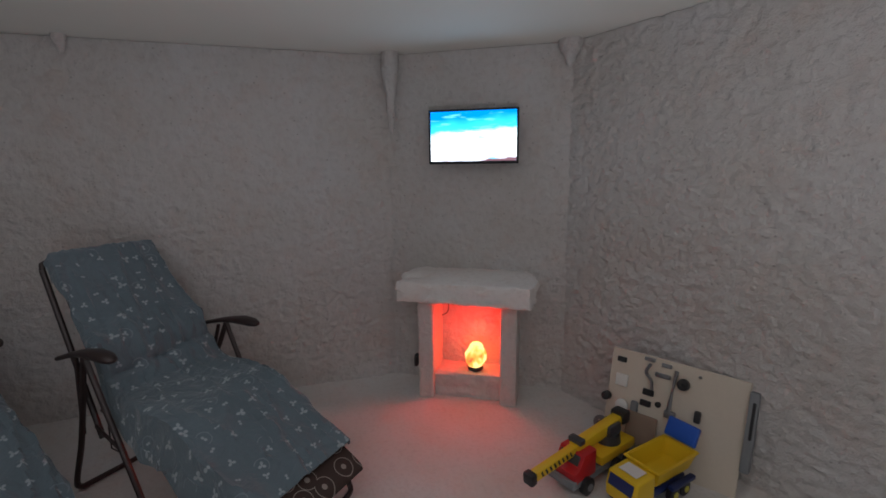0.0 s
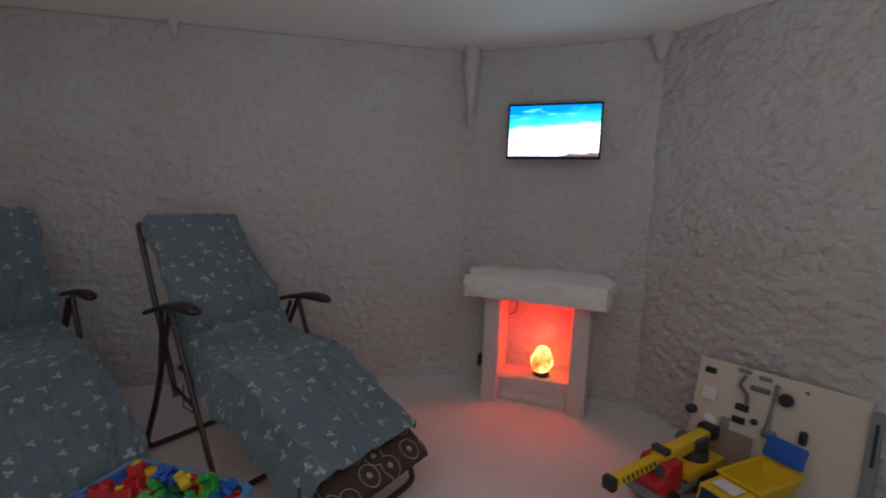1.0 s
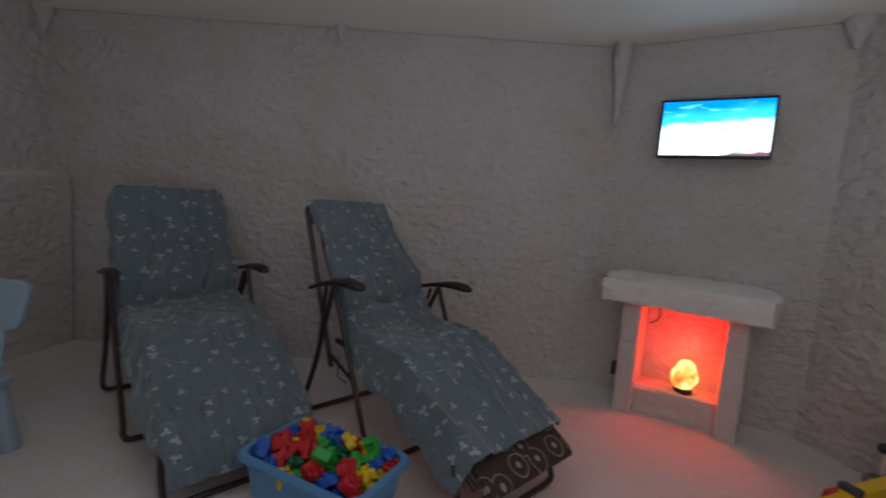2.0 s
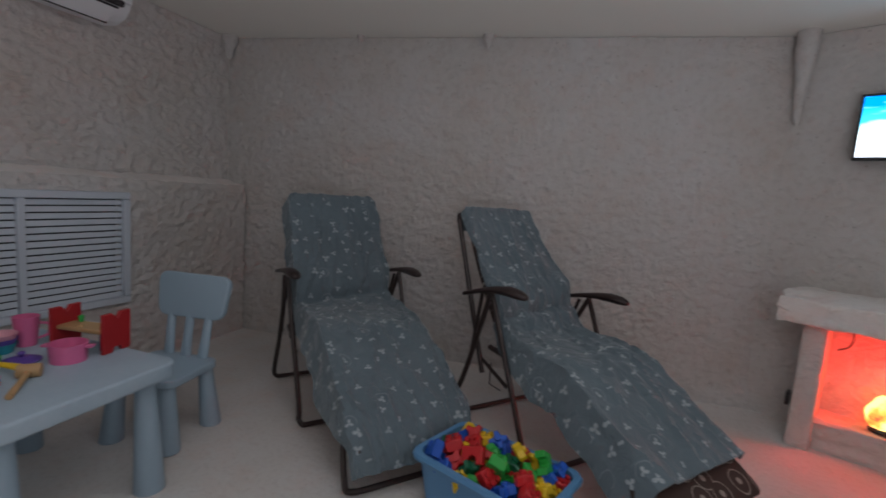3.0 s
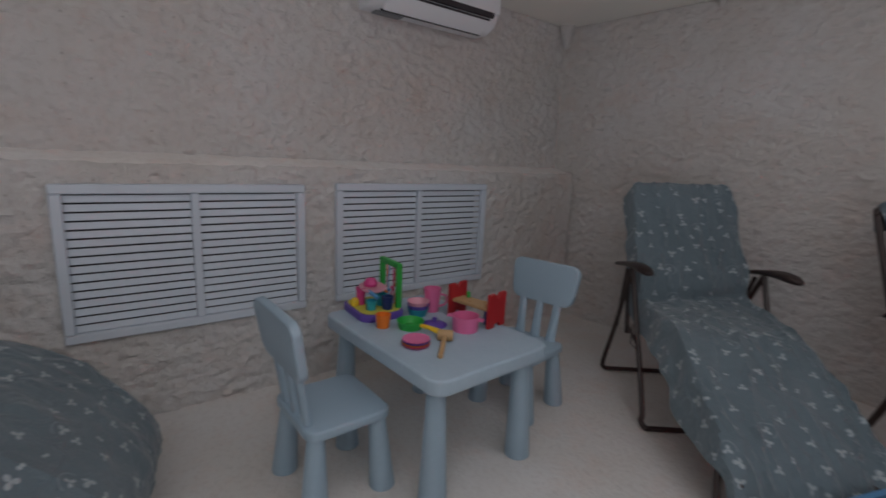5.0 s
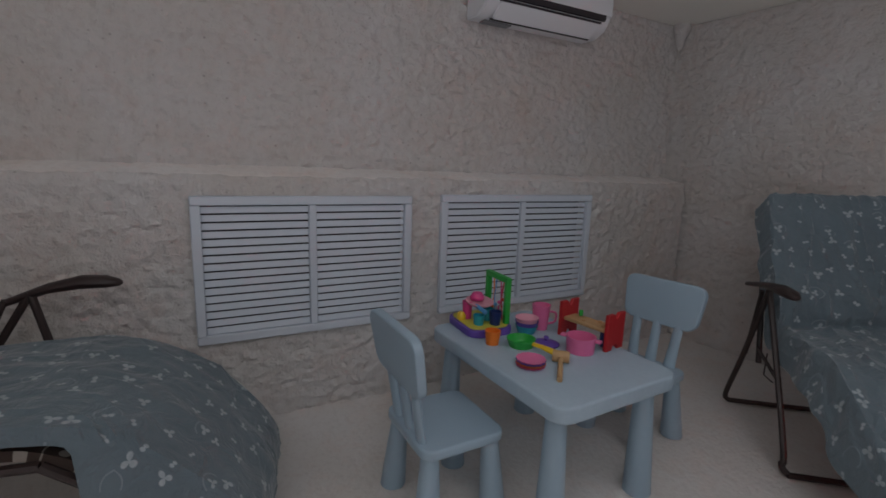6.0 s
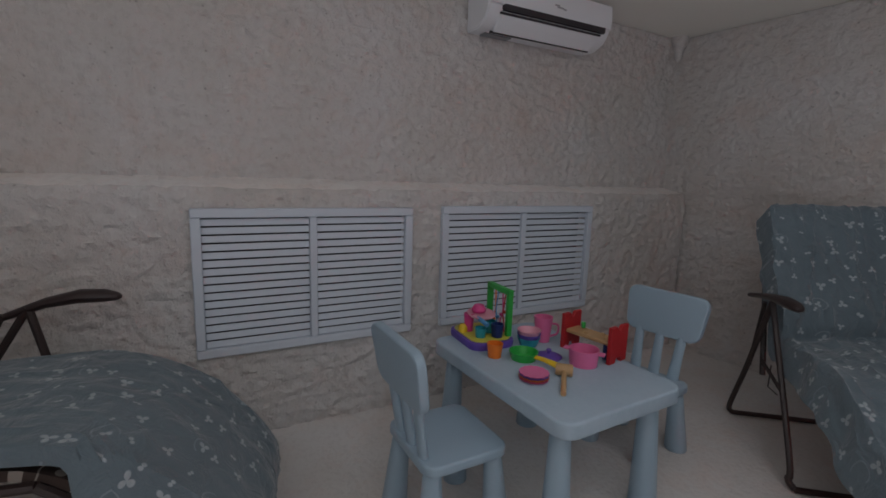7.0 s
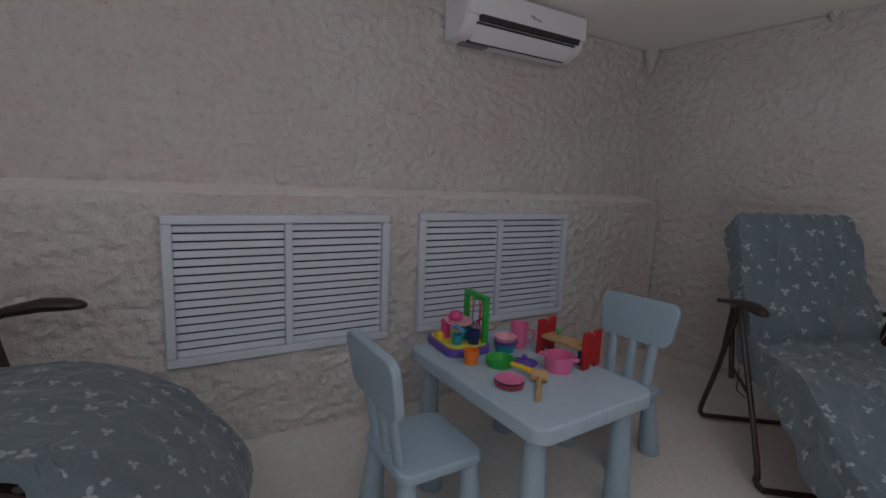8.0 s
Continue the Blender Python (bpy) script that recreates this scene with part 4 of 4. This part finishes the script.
for i, (x, y, mat) in enumerate(((-0.06, 0.02, GREEN), (-0.02, -0.02, WOOD), (0.03, 0.02, WOOD), (0.065, -0.015, WOOD))):
    part("peg", lathe([(0, 0), (0.008, 0), (0.009, 0.02), (0.007, 0.024), (0, 0.024)], 12, m=Matrix.Translation((x, y, 0.062 + (0.02 if i == 0 else 0.0)))), mat, t)
part("peg", lathe([(0, 0), (0.009, 0), (0.009, 0.06), (0, 0.06)], 12, m=Matrix.Translation((0.07, -0.02, 0.004))), NAVY, t, "dark blue peg")

# activity toy: purple tray, green arch with coloured wires, cups and figures
t = toy("activity_tray", 0.585, -1.81, "purple toy tray with a green arch and small cups", "toy", -4)
part("tray", slab(round_rect(0.25, 0.20, 0.05, 6), 0.0, 0.03, 0.006, 2), PURPLE, t)
part("tray_floor", slab(round_rect(0.225, 0.175, 0.045, 6), 0.031, 0.034), LIME, t, "pale yellow tray floor")
bm = bmesh.new()
for bx_, bz_, sx_, sz_ in ((-0.078, 0.125, 0.022, 0.19), (0.078, 0.125, 0.022, 0.19), (0.0, 0.214, 0.178, 0.024)):
    box(sx_, 0.024, sz_, (bx_, 0.08, bz_), 0.006, 2, bm)
part("arch", bm, GREEN, t, "green plastic arch")
for k, (x, mat) in enumerate(((-0.04, ORANGE), (-0.012, SKY), (0.018, HOTPINK), (0.045, RED))):
    part("wire", tube(smooth_line([(x, 0.083, 0.215), (x + 0.012 * (-1) ** k, 0.08, 0.12), (x - 0.008, 0.082, 0.08), (x + 0.01, 0.075, 0.04)], 5), 0.0028, 6), mat, t)
    part("bead", lathe([(0, -0.008), (0.007, -0.005), (0.009, 0), (0.007, 0.005), (0, 0.008)], 10, m=Matrix.Translation((x, 0.08, 0.07 + 0.018 * k))), mat, t)
for x, y, r, h, mat in ((0.055, -0.035, 0.024, 0.04, TEAL), (0.075, 0.03, 0.026, 0.055, NAVY), (-0.03, -0.045, 0.022, 0.075, HOTPINK), (0.015, 0.03, 0.026, 0.05, TEAL)):
    part("tray_cup", lathe(cup_profile(r * 0.8, r, h), 18, m=Matrix.Translation((x, y, 0.034))), mat, t)
part("tray_dish", lathe([(0, 0), (0.05, 0.004), (0.06, 0.014), (0.057, 0.016), (0.045, 0.008), (0, 0.006)], 22, m=Matrix.Translation((-0.01, 0.0, 0.098)) @ Matrix.Rotation(radians(8), 4, "Y")), PALEPINK, t)
part("tray_cap", lathe([(0, 0), (0.028, 0.0), (0.031, 0.012), (0.02, 0.03), (0, 0.035)], 18, m=Matrix.Translation((-0.03, 0.0, 0.112))), HOTPINK, t)
part("tray_spout", tube(smooth_line([(0.0, -0.02, 0.095), (0.05, -0.03, 0.10), (0.085, -0.02, 0.09)], 4), 0.009, 8), SKY, t)
part("tray_figure", lathe([(0, 0), (0.02, 0), (0.02, 0.018), (0.012, 0.03), (0, 0.032)], 14, m=Matrix.Translation((-0.03, -0.072, 0.034))), YELLOW, t)


# busy board leaning on the wall beside the fireplace
def busy_board():
    # own x along the top edge, z up the board, y out to the room
    a, b = Vector((4.46, -0.54, 0.495)), Vector((4.80, -1.03, 0.495))
    low = Vector((4.41, -0.655, 0.0))
    ex = (b - a).normalized()
    up = (a - low)
    up = (up - ex * up.dot(ex)).normalized()
    out = ex.cross(up)
    m = Matrix((ex, up.cross(ex), up)).transposed().to_4x4()
    h = 0.505
    m.translation = a - up * h
    t = thing("busy_board", m, "pale plywood activity board with latches and wheels", "activity board")
    w = (b - a).length + 0.0
    s = 1 if m.col[1].to_3d().dot(Vector((2.8, -2.5, 1.2)) - a) > 0 else -1
    part("panel", box(w, 0.014, h, (w / 2 - 0.01, -s * 0.007, h / 2), 0.003, 1), PLY, t)

    def on(x, z):
        return (x * w, s * 0.004, z * h)
    for x, z, sx, sz, mat in ((0.07, 0.90, 0.045, 0.025, BLACK), (0.29, 0.97, 0.05, 0.018, GREY), (0.42, 0.95, 0.045, 0.018, GREY), (0.40, 0.85, 0.07, 0.02, METAL),
                              (0.31, 0.66, 0.05, 0.03, BLACK), (0.30, 0.55, 0.05, 0.028, BLACK), (0.66, 0.93, 0.012, 0.012, GREY)):
        part("latch", box(sx, 0.014, sz, on(x, z), 0.003, 1), mat, t)
    part("switch_plate", box(0.06, 0.016, 0.06, on(0.09, 0.70), 0.006), WHITE, t, "white switch plate")
    part("round_dial", lathe([(0, 0), (0.03, 0), (0.03, 0.012), (0.02, 0.018), (0, 0.018)], 22, m=Matrix.Translation(on(0.12, 0.46)) @ Matrix.Rotation(radians(-90 * s), 4, "X")), WHITE, t)
    part("caster_wheel", lathe([(0, 0), (0.025, 0), (0.027, 0.012), (0.025, 0.028), (0.010, 0.030), (0, 0.022)], 22, m=Matrix.Translation(on(0.56, 0.83)) @ Matrix.Rotation(radians(-90 * s), 4, "X")), BLACK, t, "black rubber wheel")
    part("chain", tube(smooth_line([on(0.30, 0.93), (0.28 * w, s * 0.02, 0.85 * h), (0.33 * w, s * 0.02, 0.78 * h), (0.34 * w, s * 0.02, 0.70 * h)], 5), 0.008, 6), METAL, t)
    part("hook", tube([(0.50 * w, s * 0.012, 0.93 * h), (0.49 * w, s * 0.016, 0.75 * h), (0.48 * w, s * 0.012, 0.55 * h)], [0.009, 0.005, 0.011], 8), METAL, t)
    part("hasp", box(0.05, 0.03, 0.035, on(0.49, 0.52), 0.008), METAL, t)
    part("knob", lathe([(0, 0), (0.012, 0), (0.014, 0.012), (0, 0.016)], 12, m=Matrix.Translation(on(0.40, 0.58)) @ Matrix.Rotation(radians(-90 * s), 4, "X")), BLACK, t)
    part("handle_grip", box(0.028, 0.028, 0.055, on(0.68, 0.58), 0.01), BLACK, t)
    part("spring_wheel", lathe([(0.02, 0), (0.04, 0), (0.04, 0.003), (0.02, 0.003)], 20, m=Matrix.Translation((0.0, s * 0.05, 0.24 * h)) @ Matrix.Rotation(radians(-90), 4, "X")), METAL, t)
    part("bell", lathe([(0, 0), (0.022, 0.0), (0.02, 0.03), (0, 0.04)], 16, m=Matrix.Translation((0.0, s * 0.02, 0.52 * h)) @ Matrix.Rotation(radians(-90 * s), 4, "X")), BLACK, t)
    part("cylinder_lock", box(0.035, 0.03, 0.06, on(0.22, 0.48), 0.012), GREY, t)
    part("flap_door", box(0.14, 0.01, 0.15, (0.30 * w, s * 0.02, 0.30 * h), 0.003, 1), BROWN_CARD, t, "brown fibreboard flap")
    part("side_strip", box(0.035, 0.05, 0.34, (w + 0.008, 0, h * 0.60), 0.008), GREY, t, "grey strip with a dark slot on its edge")
    part("slot", box(0.014, 0.052, 0.16, (w + 0.012, s * 0.003, h * 0.70), 0.005, 1), BLACK, t)
    return t


busy_board()


# toy trucks; own x runs forward
def toy_wheel(t, x, y, r, w, hub):
    bm = lathe([(0, 0), (r * 0.75, 0), (r, w * 0.15), (r, w * 0.85), (r * 0.75, w), (0, w)], 20, m=Matrix.Translation((x, y, r)) @ Matrix.Rotation(radians(-90), 4, "X") @ Matrix.Translation((0, 0, -w / 2)))
    wh = part("wheel", bm, BLACK, t)
    part("hub", lathe([(0, 0), (r * 0.5, 0), (r * 0.42, w * 1.16), (0, w * 1.16)], 14, m=Matrix.Translation((x, y, r)) @ Matrix.Rotation(radians(-90), 4, "X") @ Matrix.Translation((0, 0, -w * 0.58))), hub, wh)


def crane_truck():
    t = thing("toy_crane_truck", pose(4.21, -0.79, 0, 0, 0, 206) @ Matrix.Scale(1.2, 4), "toy crane truck with red cab and yellow boom", "toy truck", "toy trucks")
    part("chassis", box(0.36, 0.11, 0.03, (-0.02, 0, 0.05), 0.006), GREY, t)
    cab = slab([(-0.05, 0), (0.07, 0), (0.075, 0.045), (0.045, 0.055), (0.02, 0.10), (-0.05, 0.10)], -0.055, 0.055, 0.008, 2)
    cab.transform(Matrix.Translation((0.10, 0, 0.05)) @ Matrix.Rotation(radians(90), 4, "X"))
    part("cab", cab, RED, t, "red cab")
    part("windscreen", box(0.004, 0.085, 0.035, (0.137, 0, 0.128), 0.002, 1, rot=Matrix.Rotation(radians(-28), 3, "Y")), TOY_GREY, t)
    part("bumper", box(0.02, 0.12, 0.03, (0.175, 0, 0.055), 0.006), GREY, t)
    part("bed", box(0.22, 0.12, 0.035, (-0.09, 0, 0.085), 0.008), YELLOW, t, "yellow flat bed")
    part("turntable", lathe([(0, 0), (0.05, 0), (0.045, 0.035), (0, 0.035)], 18, m=Matrix.Translation((-0.10, 0, 0.10))), TOY_GREY, t)
    part("winch", box(0.08, 0.07, 0.05, (-0.10, 0.0, 0.155), 0.012), TOY_GREY, t)
    a, b = Vector((-0.17, 0.0, 0.168)), Vector((0.345, 0.0, 0.135))
    d = (b - a).normalized()
    rot = d.to_track_quat("X", "Z").to_matrix()
    part("boom", box((b - a).length * 0.55, 0.044, 0.044, a + (b - a) * 0.28, 0.008, rot=rot), YELLOW, t, "yellow boom")
    inner = part("boom_extension", box((b - a).length * 0.55, 0.032, 0.032, a + (b - a) * 0.72, 0.005, rot=rot), YELLOW, t)
    for k in range(8):
        q = a + (b - a) * (0.62 + 0.042 * k)
        part("stripe", box(0.008, 0.0335, 0.022, q + Vector((0, 0, 0.001)), 0.0, rot=rot @ Matrix.Rotation(radians(25), 3, "Y")), BLACK, inner)
    part("boom_tip", box(0.03, 0.042, 0.042, b, 0.008, rot=rot), BLACK, t, "black tip")
    part("boom_clip", box(0.03, 0.056, 0.02, a + (b - a) * 0.52 + Vector((0, 0, 0.028)), 0.004), TOY_GREY, t)
    part("counterweight", box(0.05, 0.06, 0.05, a + Vector((-0.01, 0, 0.01)), 0.01), BLACK, t)
    for x in (0.11, -0.07, -0.15):
        for y in (-0.06, 0.06):
            toy_wheel(t, x, y, 0.033, 0.028, GREY)
    return t


def dump_truck():
    t = thing("toy_dump_truck", pose(4.37, -0.985, 0, 0, 0, 200) @ Matrix.Scale(0.95, 4), "yellow toy dump truck with blue chassis and tailgate", "toy truck", "toy trucks")
    part("chassis", box(0.38, 0.10, 0.04, (0, 0, 0.06), 0.008), NAVY, t, "dark blue chassis")
    cab = slab([(-0.06, 0), (0.07, 0), (0.075, 0.05), (0.055, 0.115), (-0.06, 0.12)], -0.075, 0.075, 0.012, 3)
    cab.transform(Matrix.Translation((0.13, 0, 0.06)) @ Matrix.Rotation(radians(90), 4, "X"))
    part("cab", cab, YELLOW, t, "yellow cab")
    part("windscreen", box(0.004, 0.12, 0.05, (0.199, 0, 0.142), 0.004, rot=Matrix.Rotation(radians(-17), 3, "Y")), NAVY, t)
    part("roof_plate", box(0.07, 0.09, 0.004, (0.125, 0, 0.183), 0.001, 1), WHITE, t, "white roof plate")
    # open bed with sloping sides
    bm = bmesh.new()
    def ring(dx, dy, z, shift=0.0):
        return [bm.verts.new((shift + sx * dx, sy * dy, z)) for sx, sy in ((-1, -1), (1, -1), (1, 1), (-1, 1))]
    r = [ring(0.12, 0.06, 0.105), ring(0.14, 0.082, 0.182), ring(0.15, 0.09, 0.186), ring(0.15, 0.09, 0.194), ring(0.134, 0.076, 0.194), ring(0.112, 0.054, 0.112)]
    bm.faces.new(r[0][::-1])
    bm.faces.new(r[-1])
    for p, q in zip(r, r[1:]):
        for i in range(4):
            bm.faces.new((p[i], p[(i + 1) % 4], q[(i + 1) % 4], q[i]))
    bmesh.ops.recalc_face_normals(bm, faces=bm.faces[:])
    bmesh.ops.bevel(bm, geom=bm.edges[:], offset=0.004, segments=2, affect="EDGES")
    bm.transform(Matrix.Translation((-0.075, 0, 0)))
    part("dump_bed", bm, YELLOW, t, "open yellow dump bed")
    g = part("tailgate", box(0.022, 0.15, 0.09, (-0.225, 0, 0.25), 0.012, 3, rot=Matrix.Rotation(radians(-25), 3, "Y")), BLUE, t, "blue raised tailgate")
    for y in (-0.05, 0, 0.05):
        part("rib", box(0.01, 0.012, 0.07, (-0.235, y, 0.252), 0.003, 1, rot=Matrix.Rotation(radians(-25), 3, "Y")), BLUE, g)
    for x in (0.13, -0.07, -0.15):
        for y in (-0.07, 0.07):
            toy_wheel(t, x, y, 0.036, 0.032, LIME)
    for y in (-0.085, 0.085):
        part("mudguard", box(0.17, 0.03, 0.02, (-0.11, y, 0.085), 0.008), NAVY, t)
    return t


crane_truck()
dump_truck()
t = thing("small_toy_piece", pose(4.56, -1.14, 0), "small orange toy piece on the floor", "toy")
part("piece_body", box(0.05, 0.03, 0.025, (0, 0, 0.014), 0.006), ORANGE, t)


# blue bin of building blocks
def toy_bin():
    t = thing("toy_bin", pose(2.31, -1.11, 0, 0, 0, -20) @ Matrix.Scale(0.95, 4), "pale blue plastic bin filled with building blocks", "bin")
    bm = bmesh.new()
    rings = []
    for w, d, z in ((0.44, 0.26, 0.0), (0.50, 0.31, 0.215), (0.485, 0.295, 0.215), (0.425, 0.245, 0.006)):
        rings.append([bm.verts.new((x, y, z)) for x, y in round_rect(w, d, 0.05, 5)])
    n = len(rings[0])
    bm.faces.new(rings[0][::-1])
    bm.faces.new(rings[-1])
    for p, q in zip(rings, rings[1:]):
        for i in range(n):
            bm.faces.new((p[i], p[(i + 1) % n], q[(i + 1) % n], q[i]))
    bmesh.ops.recalc_face_normals(bm, faces=bm.faces[:])
    part("bin_body", bm, SKYBIN, t)
    bm = bmesh.new()
    rings = [[bm.verts.new((x, y, z)) for x, y in round_rect(w, d, 0.05, 5)] for w, d, z in ((0.495, 0.305, 0.212), (0.535, 0.345, 0.214), (0.54, 0.35, 0.226), (0.53, 0.34, 0.236), (0.49, 0.30, 0.236), (0.486, 0.296, 0.214))]
    for p, q in zip(rings, rings[1:] + rings[:1]):
        for i in range(n):
            bm.faces.new((p[i], p[(i + 1) % n], q[(i + 1) % n], q[i]))
    bmesh.ops.recalc_face_normals(bm, faces=bm.faces[:])
    part("rim", bm, SKYBIN, t)
    for sx in (-1, 1):
        part("grip", box(0.02, 0.12, 0.03, (sx * 0.262, 0, 0.20), 0.008), SKYBIN, t)
    return t


SKYBIN = plastic("pale_blue_bin_plastic", (0.11, 0.28, 0.50))
toy_bin()


def block_brick():
    bm = box(0.062, 0.062, 0.04, (0, 0, 0), 0.004, 1)
    for x in (-0.015, 0.015):
        for y in (-0.015, 0.015):
            lathe([(0.010, 0.02), (0.010, 0.03), (0.006, 0.031), (0, 0.031)], 10, bm, Matrix.Translation((x, y, 0)))
    return bm


def block_long():
    bm = box(0.10, 0.045, 0.035, (0, 0, 0), 0.005, 1)
    for x in (-0.03, 0, 0.03):
        lathe([(0.011, 0.017), (0.011, 0.027), (0.007, 0.028), (0, 0.028)], 10, bm, Matrix.Translation((x, 0, 0)))
    return bm


def block_star():
    pts = []
    for i in range(16):
        r = 0.038 if i % 4 in (0, 1) else 0.022
        a = 2 * math.pi * i / 16
        pts.append((r * math.cos(a), r * math.sin(a)))
    bm = slab(pts, -0.016, 0.016, 0.004, 1)
    lathe([(0.012, 0.016), (0.012, 0.026), (0, 0.027)], 12, bm)
    return bm


def block_arch():
    out = [(-0.04, -0.03), (-0.018, -0.03), (-0.014, -0.008), (0, 0.0), (0.014, -0.008), (0.018, -0.03), (0.04, -0.03), (0.04, 0.03), (-0.04, 0.03)]
    return slab(out, -0.02, 0.02, 0.004, 1)


rng = random.Random(5)
shapes = [("brick", block_brick), ("long", block_long), ("star", block_star), ("arch", block_arch)]
protos = {}
colors = [(YELLOW, "yellow"), (RED, "red"), (GREEN, "green"), (BLUE, "blue"), (RED, "red"), (YELLOW, "yellow"), (RED, "red"), (DKGREEN, "dark green")]
spots = []
for layer, (zz, kx, ky) in enumerate(((0.195, 0.20, 0.11), (0.235, 0.19, 0.10), (0.262, 0.14, 0.07))):
    nx, ny = (7, 4) if layer == 0 else ((6, 4) if layer == 1 else (4, 2))
    for i in range(nx):
        for j in range(ny):
            spots.append((-kx + 2 * kx * i / (nx - 1) + rng.uniform(-0.012, 0.012), -ky + 2 * ky * j / (ny - 1) + rng.uniform(-0.012, 0.012), zz + rng.uniform(-0.008, 0.012)))
BIN_M = pose(2.31, -1.11, 0, 0, 0, -20) @ Matrix.Scale(0.95, 4)
for k, (x, y, z) in enumerate(spots):
    kind, make = shapes[rng.choice((0, 0, 1, 2, 2, 3))]
    mat, word = colors[rng.randrange(len(colors))]
    key = (kind, word)
    if key not in protos:
        ob = part("toy_block", make(), mat, None)
        protos[key] = ob.data
    else:
        ob = new("toy_block", protos[key])
    ob.matrix_world = BIN_M @ pose(x, y, z, rng.uniform(-60, 60), rng.uniform(-60, 60), rng.uniform(0, 360))
    tagged(ob, word + " plastic building block in the bin", "toy block", "building blocks in the bin")
